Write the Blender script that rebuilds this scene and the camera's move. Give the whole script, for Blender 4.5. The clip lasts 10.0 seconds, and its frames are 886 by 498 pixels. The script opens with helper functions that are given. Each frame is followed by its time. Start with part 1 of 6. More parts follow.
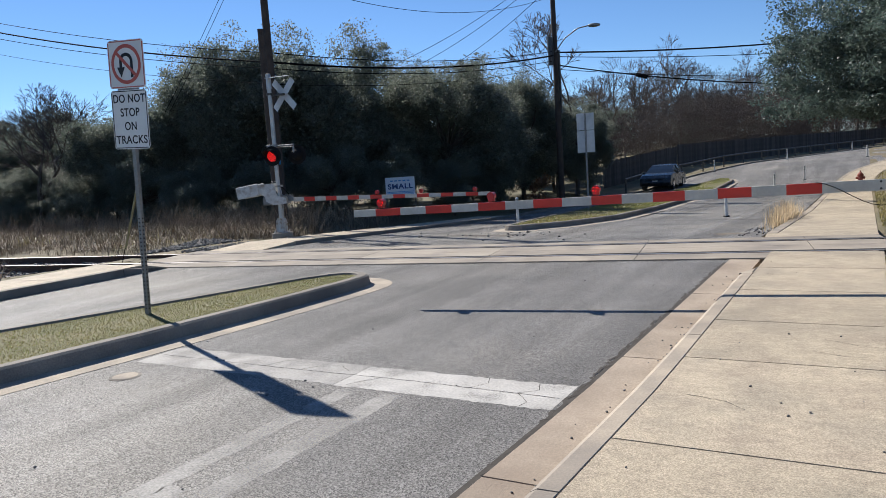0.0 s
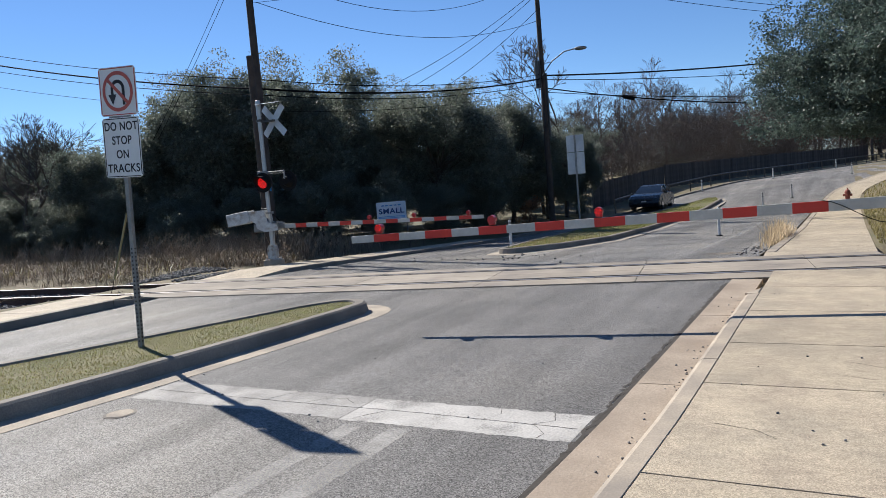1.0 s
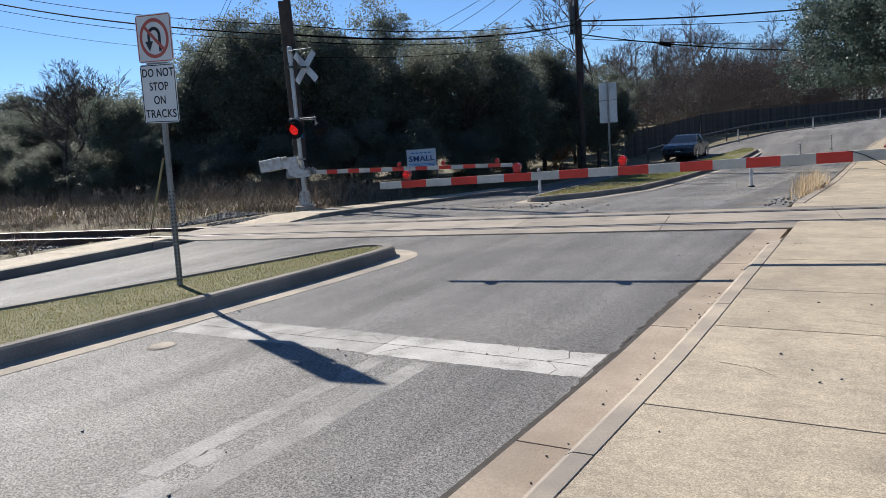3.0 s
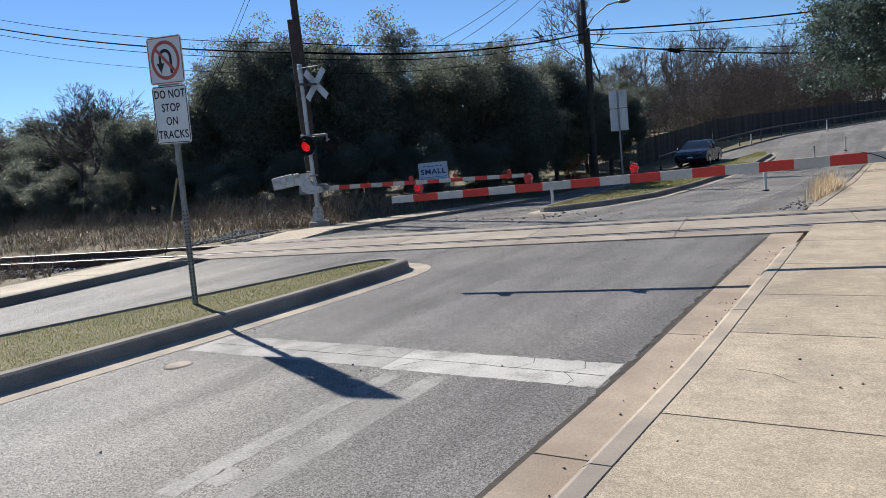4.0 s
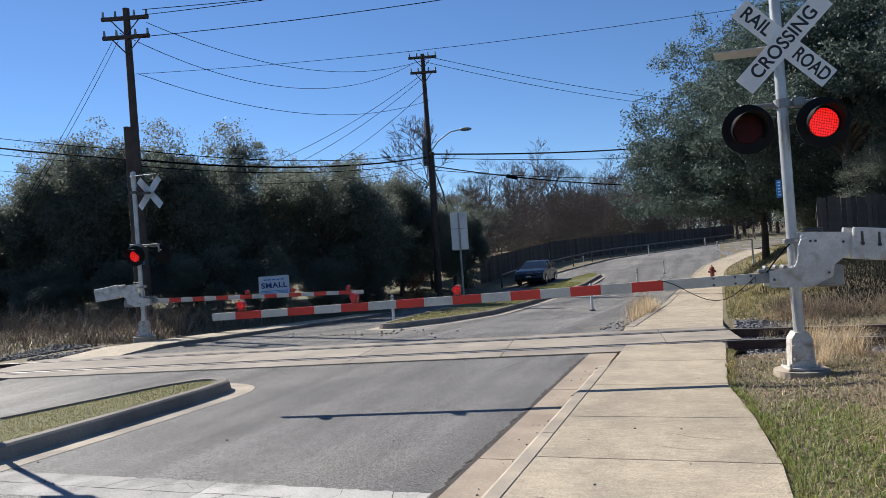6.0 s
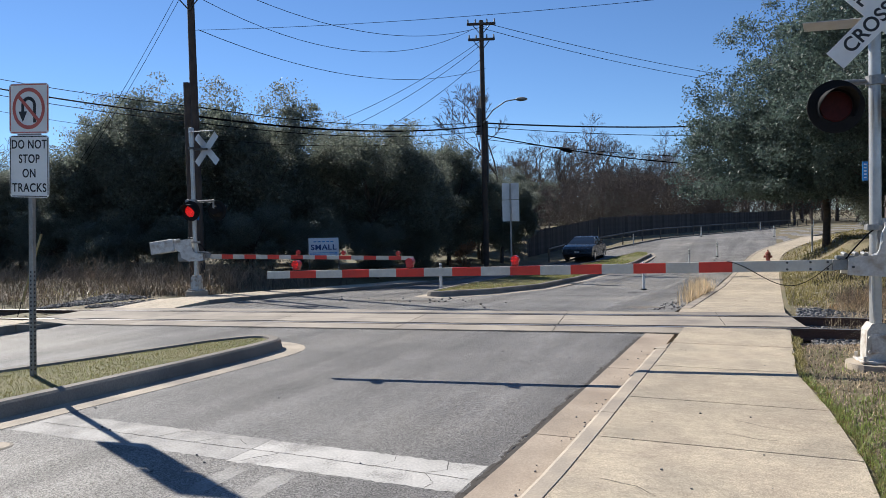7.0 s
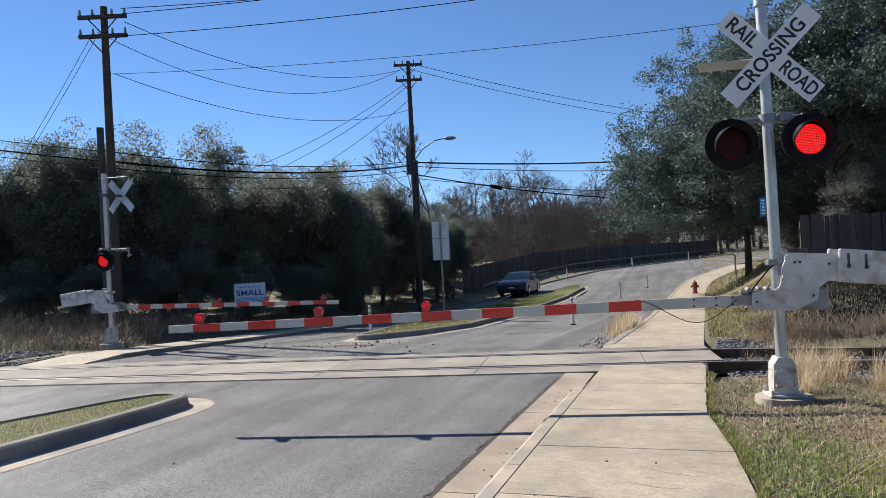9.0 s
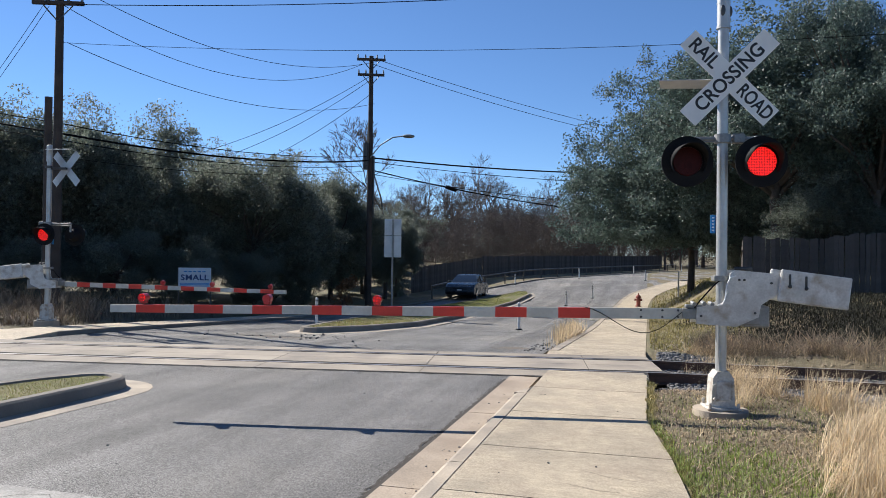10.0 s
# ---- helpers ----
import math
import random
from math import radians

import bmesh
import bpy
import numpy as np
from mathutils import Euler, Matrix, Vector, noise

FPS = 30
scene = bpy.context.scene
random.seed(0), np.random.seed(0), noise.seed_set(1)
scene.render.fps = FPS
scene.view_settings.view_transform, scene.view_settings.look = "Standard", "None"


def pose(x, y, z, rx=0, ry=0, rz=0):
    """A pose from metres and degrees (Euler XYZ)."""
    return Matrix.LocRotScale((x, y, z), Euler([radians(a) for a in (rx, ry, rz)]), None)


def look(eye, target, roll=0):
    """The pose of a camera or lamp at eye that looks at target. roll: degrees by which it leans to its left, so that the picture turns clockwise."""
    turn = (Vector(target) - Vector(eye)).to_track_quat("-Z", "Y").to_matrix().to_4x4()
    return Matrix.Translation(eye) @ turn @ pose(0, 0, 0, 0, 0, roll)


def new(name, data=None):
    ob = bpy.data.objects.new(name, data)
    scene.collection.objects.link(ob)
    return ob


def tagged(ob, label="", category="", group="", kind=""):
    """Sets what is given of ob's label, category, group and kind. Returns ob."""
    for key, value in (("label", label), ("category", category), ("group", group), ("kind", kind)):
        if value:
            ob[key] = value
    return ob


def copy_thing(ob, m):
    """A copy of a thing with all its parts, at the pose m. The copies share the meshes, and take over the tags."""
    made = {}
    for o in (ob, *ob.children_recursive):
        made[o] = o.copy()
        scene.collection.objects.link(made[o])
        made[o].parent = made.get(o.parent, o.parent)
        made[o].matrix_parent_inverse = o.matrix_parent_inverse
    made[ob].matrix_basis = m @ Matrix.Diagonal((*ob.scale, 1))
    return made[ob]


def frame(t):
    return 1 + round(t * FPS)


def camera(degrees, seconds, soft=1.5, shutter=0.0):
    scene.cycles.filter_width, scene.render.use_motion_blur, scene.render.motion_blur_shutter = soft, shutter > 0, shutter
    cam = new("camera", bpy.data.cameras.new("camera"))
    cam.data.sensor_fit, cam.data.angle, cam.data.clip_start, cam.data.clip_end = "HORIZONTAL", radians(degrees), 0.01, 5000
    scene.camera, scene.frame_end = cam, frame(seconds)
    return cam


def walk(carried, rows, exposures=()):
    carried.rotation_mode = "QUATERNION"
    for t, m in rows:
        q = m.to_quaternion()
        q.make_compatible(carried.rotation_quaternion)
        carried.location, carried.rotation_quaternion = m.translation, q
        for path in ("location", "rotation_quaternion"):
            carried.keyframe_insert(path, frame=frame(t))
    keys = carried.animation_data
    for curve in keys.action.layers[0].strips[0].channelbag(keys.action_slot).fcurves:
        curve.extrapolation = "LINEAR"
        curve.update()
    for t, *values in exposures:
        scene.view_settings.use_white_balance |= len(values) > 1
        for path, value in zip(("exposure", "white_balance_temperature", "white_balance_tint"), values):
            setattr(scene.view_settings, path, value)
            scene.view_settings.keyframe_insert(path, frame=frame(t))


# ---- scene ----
cam = camera(62.0, 10.0, soft=0.8)
PATH = [
    (0, (-0.002, -0.021, 1.629), (-1.0, 1.696, 1.397), -3.9),
    (0.5, (-0.182, 0.026, 1.633), (-1.211, 1.73, 1.437), -3.4),
    (1, (-0.214, 0.061, 1.64), (-1.183, 1.802, 1.469), -4.8),
    (1.5, (-0.075, 0.141, 1.673), (-0.795, 2.005, 1.595), -6.9),
    (2, (0.072, 0.138, 1.722), (-0.457, 2.067, 1.74), -2.9),
    (2.5, (0.087, 0.021, 1.644), (-0.751, 1.819, 1.39), -1.9),
    (3, (-0.041, -0.114, 1.627), (-1.084, 1.566, 1.325), -4.4),
    (4.5, (-0.01, -0.078, 1.629), (-1.089, 1.589, 1.385), -6.7),
    (5, (0.092, -0.048, 1.64), (-0.994, 1.618, 1.425), -7.8),
    (5.5, (0.173, -0.02, 1.656), (-0.737, 1.758, 1.544), -6.8),
    (5.7, (0.215, 0.027, 1.669), (-0.543, 1.878, 1.645), -6.1),
    (6.8, (0.073, 0.172, 1.644), (-0.652, 2.036, 1.658), -1.4),
    (7, (-0.003, 0.202, 1.641), (-0.823, 2.025, 1.571), -1.4),
    (7.5, (-0.035, 0.333, 1.645), (-0.961, 2.099, 1.483), -3.1),
    (8, (0.089, 0.457, 1.67), (-0.866, 2.206, 1.498), -5.1),
    (8.5, (0.149, 0.491, 1.678), (-0.805, 2.244, 1.541), -5.6),
    (9, (0.239, 0.519, 1.715), (-0.427, 2.405, 1.74), -3.1),
    (9.5, (0.289, 0.544, 1.73), (-0.066, 2.506, 1.882), -0.3),
    (10, (0.184, 0.506, 1.681), (-0.353, 2.433, 1.703), 0.7),
]
walk(cam, [(t, look(eye, target, roll)) for t, eye, target, roll in PATH],
     exposures=[(0.0, 0.66, 5900, 10), (1.0, 0.66, 5900, 10), (2.0, 0.80, 5900, 10), (3.0, 0.64, 5900, 10), (5.0, 0.60, 5900, 10), (7.0, 0.70, 5900, 10), (8.5, 0.67, 5900, 10), (9.5, 0.84, 5900, 10), (10.0, 0.82, 5900, 10)])

# ---- world, sun, exposure ----
SUN_TO = Vector((-1.22, 0.57, 1.0)).normalized()
world = bpy.data.worlds.new("sky")
scene.world = world
world.use_nodes = True
wn = world.node_tree.nodes
sky = wn.new("ShaderNodeTexSky")
sky.sky_type = "NISHITA"
sky.sun_disc = False
sky.sun_elevation = math.asin(SUN_TO.z)
sky.sun_rotation = math.atan2(SUN_TO.x, SUN_TO.y)
sky.air_density, sky.dust_density, sky.ozone_density = 0.80, 0.0, 6.0
wn["Background"].inputs["Strength"].default_value = 0.070
world.node_tree.links.new(sky.outputs[0], wn["Background"].inputs["Color"])
sun = new("sun", bpy.data.lights.new("sun", "SUN"))
sun.data.energy, sun.data.angle, sun.data.color = 5.0, radians(0.53), (1.0, 0.90, 0.76)
sun.matrix_world = look(SUN_TO * 100, (0, 0, 0))


# ---- materials ----
def mat(name, base, rough=0.8, metal=0.0, second=None, scale=4.0, fine=60.0, bump=0.2, spread=0.25, island=0.0, objrand=0.0,
        third=None, big=0.5, spec=0.5, dist=0.01):
    """A surface with two scales of variation: base to second by a coarse noise, grain by a fine one, and stains towards third."""
    m = bpy.data.materials.new(name)
    m.use_nodes = True
    nt = m.node_tree
    n, l = nt.nodes, nt.links
    b = n["Principled BSDF"]
    b.inputs["Roughness"].default_value, b.inputs["Metallic"].default_value = rough, metal
    b.inputs["Specular IOR Level"].default_value = spec
    tc = n.new("ShaderNodeTexCoord")

    def noi(s, det=4):
        t = n.new("ShaderNodeTexNoise")
        t.inputs["Scale"].default_value, t.inputs["Detail"].default_value = s, det
        l.new(tc.outputs["Object"], t.inputs["Vector"])
        return t

    def ramp(src, lo, hi):
        r = n.new("ShaderNodeMapRange")
        r.inputs[1].default_value, r.inputs[2].default_value = lo, hi
        l.new(src, r.inputs[0])
        return r.outputs[0]

    def mix(fac, a, c, mode="MIX"):
        x = n.new("ShaderNodeMix")
        x.data_type, x.blend_type = "RGBA", mode
        for sock, v in ((x.inputs[0], fac), (x.inputs[6], a), (x.inputs[7], c)):
            if isinstance(v, (float, int)):
                sock.default_value = v
            elif isinstance(v, tuple):
                sock.default_value = (*v, 1)
            else:
                l.new(v, sock)
        return x.outputs[2]
    second = second or tuple(min(1, c * (1 - spread)) for c in base)
    n1, n2 = noi(scale), noi(fine, 3)
    col = mix(ramp(n1.outputs[0], 0.35, 0.68), base, second)
    g2 = ramp(n2.outputs[0], 0.3, 0.7)
    col = mix(0.6, col, mix(g2, (1 - spread,) * 3, (1 + spread * 0.5,) * 3), "MULTIPLY")
    if third:
        n3 = noi(big, 5)
        col = mix(ramp(n3.outputs[0], 0.5, 0.7), col, third)
    if island:
        ge = n.new("ShaderNodeNewGeometry")
        col = mix(1.0, col, mix(ge.outputs["Random Per Island"], (1 - island,) * 3, (1 + island,) * 3), "MULTIPLY")
    if objrand:
        oi = n.new("ShaderNodeObjectInfo")
        col = mix(1.0, col, mix(oi.outputs["Random"], (1 - objrand,) * 3, (1 + objrand,) * 3), "MULTIPLY")
    l.new(col, b.inputs["Base Color"])
    r2 = n.new("ShaderNodeMapRange")
    r2.inputs[3].default_value, r2.inputs[4].default_value = max(0.02, rough - 0.1), min(1, rough + 0.1)
    l.new(n1.outputs[0], r2.inputs[0])
    l.new(r2.outputs[0], b.inputs["Roughness"])
    if bump:
        bp = n.new("ShaderNodeBump")
        bp.inputs["Strength"].default_value, bp.inputs["Distance"].default_value = bump, dist
        l.new(n2.outputs[0], bp.inputs["Height"])
        l.new(bp.outputs[0], b.inputs["Normal"])
    return m


def foliage(name, c1, c2, glow=0.25, rough=0.5, spec=0.5):
    m = mat(name, c1, rough, second=c2, scale=0.6, fine=5, bump=0, island=0.45, spread=0.3, spec=spec)
    n, l = m.node_tree.nodes, m.node_tree.links
    b = n["Principled BSDF"]
    tr = n.new("ShaderNodeBsdfTranslucent")
    mx = n.new("ShaderNodeMixShader")
    mx.inputs[0].default_value = glow
    src = b.inputs["Base Color"].links[0].from_socket
    l.new(src, tr.inputs["Color"])
    l.new(b.outputs[0], mx.inputs[1])
    l.new(tr.outputs[0], mx.inputs[2])
    l.new(mx.outputs[0], n["Material Output"].inputs["Surface"])
    return m


def emitter(name, col, strength, dots=False):
    m = bpy.data.materials.new(name)
    m.use_nodes = True
    n, l = m.node_tree.nodes, m.node_tree.links
    b = n["Principled BSDF"]
    b.inputs["Base Color"].default_value = (0.25, 0.01, 0.01, 1)
    b.inputs["Emission Color"].default_value = (*col, 1)
    b.inputs["Emission Strength"].default_value = strength
    if dots:
        tc, v, r = n.new("ShaderNodeTexCoord"), n.new("ShaderNodeTexVoronoi"), n.new("ShaderNodeMapRange")
        v.inputs["Scale"].default_value, v.inputs["Randomness"].default_value = 62, 0.15
        r.inputs[1].default_value, r.inputs[2].default_value = 0.18, 0.55
        r.inputs[3].default_value, r.inputs[4].default_value = strength * 3.0, strength * 0.06
        l.new(tc.outputs["Object"], v.inputs["Vector"])
        l.new(v.outputs["Distance"], r.inputs[0])
        l.new(r.outputs[0], b.inputs["Emission Strength"])
    return m


def stony(m, size, lo, hi, rough_lo, rough_hi, bump, depth, stretch, weak, strong, stretch_detail=5):
    """Adds stone grain (light and dark grains of their own gloss) and streaks along one way to a surface."""
    n, l = m.node_tree.nodes, m.node_tree.links
    b = n["Principled BSDF"]
    src = b.inputs["Base Color"].links[0].from_socket
    tc = n["Texture Coordinate"]
    vo, r, rr = n.new("ShaderNodeTexVoronoi"), n.new("ShaderNodeMapRange"), n.new("ShaderNodeMapRange")
    vo.inputs["Scale"].default_value = size
    l.new(tc.outputs["Object"], vo.inputs["Vector"])
    sep = n.new("ShaderNodeSeparateColor")
    l.new(vo.outputs["Color"], sep.inputs[0])
    r.inputs[3].default_value, r.inputs[4].default_value = lo, hi
    l.new(sep.outputs[0], r.inputs[0])
    rr.inputs[3].default_value, rr.inputs[4].default_value = rough_lo, rough_hi
    l.new(sep.outputs[1], rr.inputs[0])
    l.new(rr.outputs[0], b.inputs["Roughness"])
    mp, t, q = n.new("ShaderNodeMapping"), n.new("ShaderNodeTexNoise"), n.new("ShaderNodeMapRange")
    mp.inputs["Scale"].default_value = stretch
    t.inputs["Scale"].default_value, t.inputs["Detail"].default_value = 1.0, stretch_detail
    q.inputs[1].default_value, q.inputs[2].default_value, q.inputs[3].default_value, q.inputs[4].default_value = 0.38, 0.62, weak, strong
    l.new(tc.outputs["Object"], mp.inputs[0])
    l.new(mp.outputs[0], t.inputs["Vector"])
    l.new(t.outputs[0], q.inputs[0])
    mu = n.new("ShaderNodeMath")
    mu.operation = "MULTIPLY"
    l.new(r.outputs[0], mu.inputs[0])
    l.new(q.outputs[0], mu.inputs[1])
    x = n.new("ShaderNodeVectorMath")
    x.operation = "SCALE"
    l.new(src, x.inputs[0])
    l.new(mu.outputs[0], x.inputs["Scale"])
    l.new(x.outputs[0], b.inputs["Base Color"])
    bp = n.new("ShaderNodeBump")
    bp.inputs["Strength"].default_value, bp.inputs["Distance"].default_value = bump, depth
    l.new(sep.outputs[2], bp.inputs["Height"])
    old = b.inputs["Normal"].links
    if old:
        l.new(old[0].from_socket, bp.inputs["Normal"])
    l.new(bp.outputs[0], b.inputs["Normal"])
    return m


M_ASPH = stony(mat("asphalt", (0.245, 0.234, 0.218), 0.6, second=(0.195, 0.187, 0.175), scale=0.8, fine=60, bump=0.7, spread=0.5,
                   third=(0.285, 0.265, 0.232), big=0.22, dist=0.010, spec=0.12),
               135, 0.38, 1.56, 0.42, 0.95, 1.0, 0.007, (1.5, 0.10, 1), 0.82, 1.15, 4)
M_CONC = stony(mat("concrete", (0.51, 0.43, 0.31), 0.88, second=(0.41, 0.34, 0.25), scale=2.6, fine=140, bump=0.5, spread=0.35,
                   third=(0.345, 0.295, 0.22), big=1.5, objrand=0.08, dist=0.005, spec=0.3),
               170, 0.68, 1.26, 0.7, 0.95, 0.5, 0.003, (8.0, 18.0, 1), 0.92, 1.06, 8)
M_KERB = mat("kerb concrete", (0.45, 0.375, 0.28), 0.88, second=(0.27, 0.235, 0.19), scale=2.2, fine=70, bump=0.3, spread=0.3,
             third=(0.22, 0.19, 0.16), big=0.9, objrand=0.05)
M_KERBD = mat("weathered kerb concrete", (0.27, 0.24, 0.20), 0.9, second=(0.19, 0.17, 0.145), scale=2.4, fine=70, bump=0.4, spread=0.35,
              third=(0.15, 0.135, 0.115), big=0.9, spec=0.3)
M_JOINT = mat("joint dirt", (0.06, 0.05, 0.04), 0.95, scale=8)
M_PANEL = mat("crossing panel", (0.35, 0.30, 0.235), 0.9, second=(0.255, 0.22, 0.175), scale=1.2, fine=60, bump=0.3, objrand=0.1,
              third=(0.19, 0.165, 0.14), big=1.0)
def worn(name, base, second, lo, hi, least, most):
    """Road paint worn through to the asphalt in places."""
    m = mat(name, base, 0.75, second=second, scale=3.0, fine=60, bump=0.4, spread=0.35, spec=0.3)
    n, l = m.node_tree.nodes, m.node_tree.links
    tc, t, u, r, a = n["Texture Coordinate"], n.new("ShaderNodeTexNoise"), n.new("ShaderNodeTexNoise"), n.new("ShaderNodeMapRange"), n.new("ShaderNodeMath")
    t.inputs["Scale"].default_value, t.inputs["Detail"].default_value = 2.6, 8
    u.inputs["Scale"].default_value, u.inputs["Detail"].default_value = 70, 2
    for k in (t, u):
        l.new(tc.outputs["Object"], k.inputs["Vector"])
    a.operation, a.inputs[1].default_value = "MULTIPLY_ADD", 0.55
    l.new(u.outputs[0], a.inputs[0])
    l.new(t.outputs[0], a.inputs[2])
    r.inputs[1].default_value, r.inputs[2].default_value, r.inputs[3].default_value, r.inputs[4].default_value = lo, hi, least, most
    l.new(a.outputs[0], r.inputs[0])
    l.new(r.outputs[0], n["Principled BSDF"].inputs["Alpha"])
    return m


M_PAINT = worn("worn road paint", (0.56, 0.535, 0.49), (0.44, 0.42, 0.385), 0.54, 0.75, 0.5, 0.97)
M_PAINT2 = worn("faded road paint", (0.40, 0.385, 0.355), (0.30, 0.29, 0.27), 0.60, 0.98, 0.12, 0.85)
M_PAINT3 = worn("dirty road paint", (0.43, 0.41, 0.375), (0.34, 0.325, 0.30), 0.50, 0.85, 0.45, 0.94)
M_PAINT4 = worn("half worn road paint", (0.47, 0.45, 0.41), (0.40, 0.38, 0.35), 0.55, 0.95, 0.18, 0.80)
M_GUTTER = mat("gutter concrete", (0.41, 0.335, 0.255), 0.88, second=(0.32, 0.262, 0.20), scale=2.2, fine=80, bump=0.4, spread=0.35,
               third=(0.26, 0.205, 0.155), big=0.8, objrand=0.06, spec=0.3)
M_GROUND = mat("dry earth and grass", (0.20, 0.155, 0.09), 0.95, second=(0.13, 0.115, 0.055), scale=0.5, fine=14, bump=0.8, spread=0.5,
               third=(0.11, 0.105, 0.05), big=0.09, dist=0.05)
M_TURF = mat("turf soil", (0.17, 0.15, 0.06), 0.95, second=(0.11, 0.115, 0.035), scale=1.5, fine=40, bump=0.6, spread=0.5, dist=0.03)
M_GRASSG = foliage("green grass", (0.20, 0.27, 0.055), (0.30, 0.32, 0.10), 0.4)
M_GRASSY = foliage("yellowed grass", (0.31, 0.255, 0.10), (0.22, 0.20, 0.07), 0.35)
M_STRAW = foliage("straw grass", (0.66, 0.52, 0.33), (0.50, 0.385, 0.235), 0.38)
# Weeds coloured near black: the shade lying on the bank is in this colour.
M_SHADE = foliage("shade-toned ground cover", (0.040, 0.040, 0.027), (0.030, 0.028, 0.020), 0.05, 0.9, 0.2)
M_TWIG = mat("dry brush", (0.37, 0.285, 0.195), 0.9, second=(0.24, 0.185, 0.125), scale=1.0, bump=0, island=0.3)
M_WEED = foliage("brown weeds", (0.155, 0.112, 0.075), (0.10, 0.085, 0.052), 0.2, 0.8)
# Both leaf colours are lifted and blued to carry a hazy veil of glare.
M_LEAFA = foliage("oak leaves", (0.085, 0.124, 0.105), (0.118, 0.155, 0.130), 0.45, 0.5, 0.5)
M_LEAFB = foliage("evergreen leaves", (0.185, 0.202, 0.158), (0.135, 0.157, 0.126), 0.54, 0.52, 0.5)
M_BARK = mat("bark", (0.10, 0.08, 0.062), 0.95, second=(0.06, 0.048, 0.04), scale=6, fine=30, bump=0.8, dist=0.03)
M_BRANCH = mat("bare branch", (0.090, 0.076, 0.066), 0.95, second=(0.062, 0.053, 0.046), scale=3, bump=0)
M_BRUSH = mat("winter twigs", (0.115, 0.088, 0.072), 0.95, second=(0.078, 0.062, 0.053), scale=0.4, bump=0, island=0.2)
M_ROCK = mat("ballast stone", (0.165, 0.16, 0.155), 0.9, second=(0.10, 0.097, 0.095), scale=3, fine=40, bump=0.3, island=0.4)
M_RAIL = mat("rusty rail", (0.115, 0.062, 0.042), 0.85, second=(0.07, 0.042, 0.032), scale=5, fine=50, bump=0.3)
M_RAILTOP = mat("worn rail head", (0.38, 0.35, 0.33), 0.45, 0.8, scale=5, bump=0.05)
M_SLOT = mat("rubber flangeway", (0.03, 0.027, 0.025), 0.9, scale=6)
M_TIE = mat("weathered tie", (0.12, 0.09, 0.07), 0.95, second=(0.07, 0.055, 0.045), scale=5, fine=40, bump=0.5)
M_ALU = mat("aluminium mast", (0.50, 0.50, 0.485), 0.42, 0.55, second=(0.40, 0.40, 0.39), scale=3, fine=25, bump=0.05, spread=0.12)
M_WHITE = mat("weathered white paint", (0.66, 0.65, 0.61), 0.55, second=(0.50, 0.485, 0.45), scale=5.0, fine=45, bump=0.1, spread=0.22,
              third=(0.34, 0.28, 0.21), big=6.0)
M_CAST = mat("stained white casting", (0.60, 0.575, 0.52), 0.6, second=(0.44, 0.40, 0.335), scale=7.0, fine=50, bump=0.15, spread=0.3,
             third=(0.27, 0.20, 0.14), big=9.0)
M_SHEET = mat("white sign sheeting", (0.78, 0.78, 0.76), 0.45, second=(0.70, 0.70, 0.68), scale=3, fine=20, bump=0, spread=0.05)
M_GREYSHEET = mat("bare sign back", (0.50, 0.51, 0.52), 0.4, 0.5, second=(0.42, 0.43, 0.44), scale=2.5, fine=15, bump=0.03, spread=0.1)
M_BLACK = mat("black paint", (0.010, 0.010, 0.011), 0.75, scale=4, bump=0.02, spec=0.2)
M_INK = mat("black lettering", (0.015, 0.015, 0.017), 0.55, scale=6, bump=0)
M_SIGNRED = mat("faded red sign ink", (0.48, 0.10, 0.07), 0.5, second=(0.40, 0.08, 0.06), scale=5, bump=0, spread=0.1)
M_STRIPER = mat("red reflective stripe", (0.62, 0.035, 0.018), 0.4, second=(0.50, 0.03, 0.018), scale=5, fine=40, bump=0, spread=0.1)
M_STRIPEW = mat("white reflective stripe", (0.56, 0.54, 0.475), 0.5, second=(0.46, 0.44, 0.385), scale=4, fine=30, bump=0, spread=0.12)
M_GALV = mat("galvanised post", (0.30, 0.30, 0.29), 0.55, 0.6, second=(0.22, 0.22, 0.215), scale=6, fine=40, bump=0.05)
M_STEEL = mat("dark steel", (0.09, 0.088, 0.085), 0.5, 0.6, scale=8, bump=0.05)
M_BLUE = mat("blue sign", (0.03, 0.22, 0.55), 0.4, scale=8, bump=0, spread=0.05)
M_BANNERB = mat("banner navy ink", (0.03, 0.07, 0.20), 0.6, scale=8, bump=0, spread=0.05)
M_BANNERL = mat("banner light blue ink", (0.10, 0.32, 0.62), 0.6, scale=8, bump=0, spread=0.05)
M_BANNER = mat("banner vinyl", (0.84, 0.87, 0.90), 0.55, second=(0.72, 0.79, 0.87), scale=2, bump=0, spread=0.06)
M_POLE = mat("creosoted pole", (0.07, 0.054, 0.044), 0.9, second=(0.045, 0.036, 0.03), scale=2.5, fine=35, bump=0.4)
M_WIRE = mat("wire", (0.012, 0.012, 0.013), 0.95, scale=5, bump=0, spec=0.05)
M_FENCE = mat("weathered cedar", (0.17, 0.14, 0.12), 0.9, second=(0.11, 0.09, 0.078), scale=3, fine=30, bump=0.4, objrand=0.3)
# Darker copy of the cedar, with the shade of the trees put into its colour.
M_FENCE_SHADE = mat("shaded cedar", (0.085, 0.072, 0.062), 0.95, second=(0.055, 0.047, 0.042), scale=3, fine=30, bump=0.4, objrand=0.3)
M_CAR = mat("dark car paint", (0.032, 0.037, 0.042), 0.28, 0.3, scale=3, bump=0, spec=0.7)
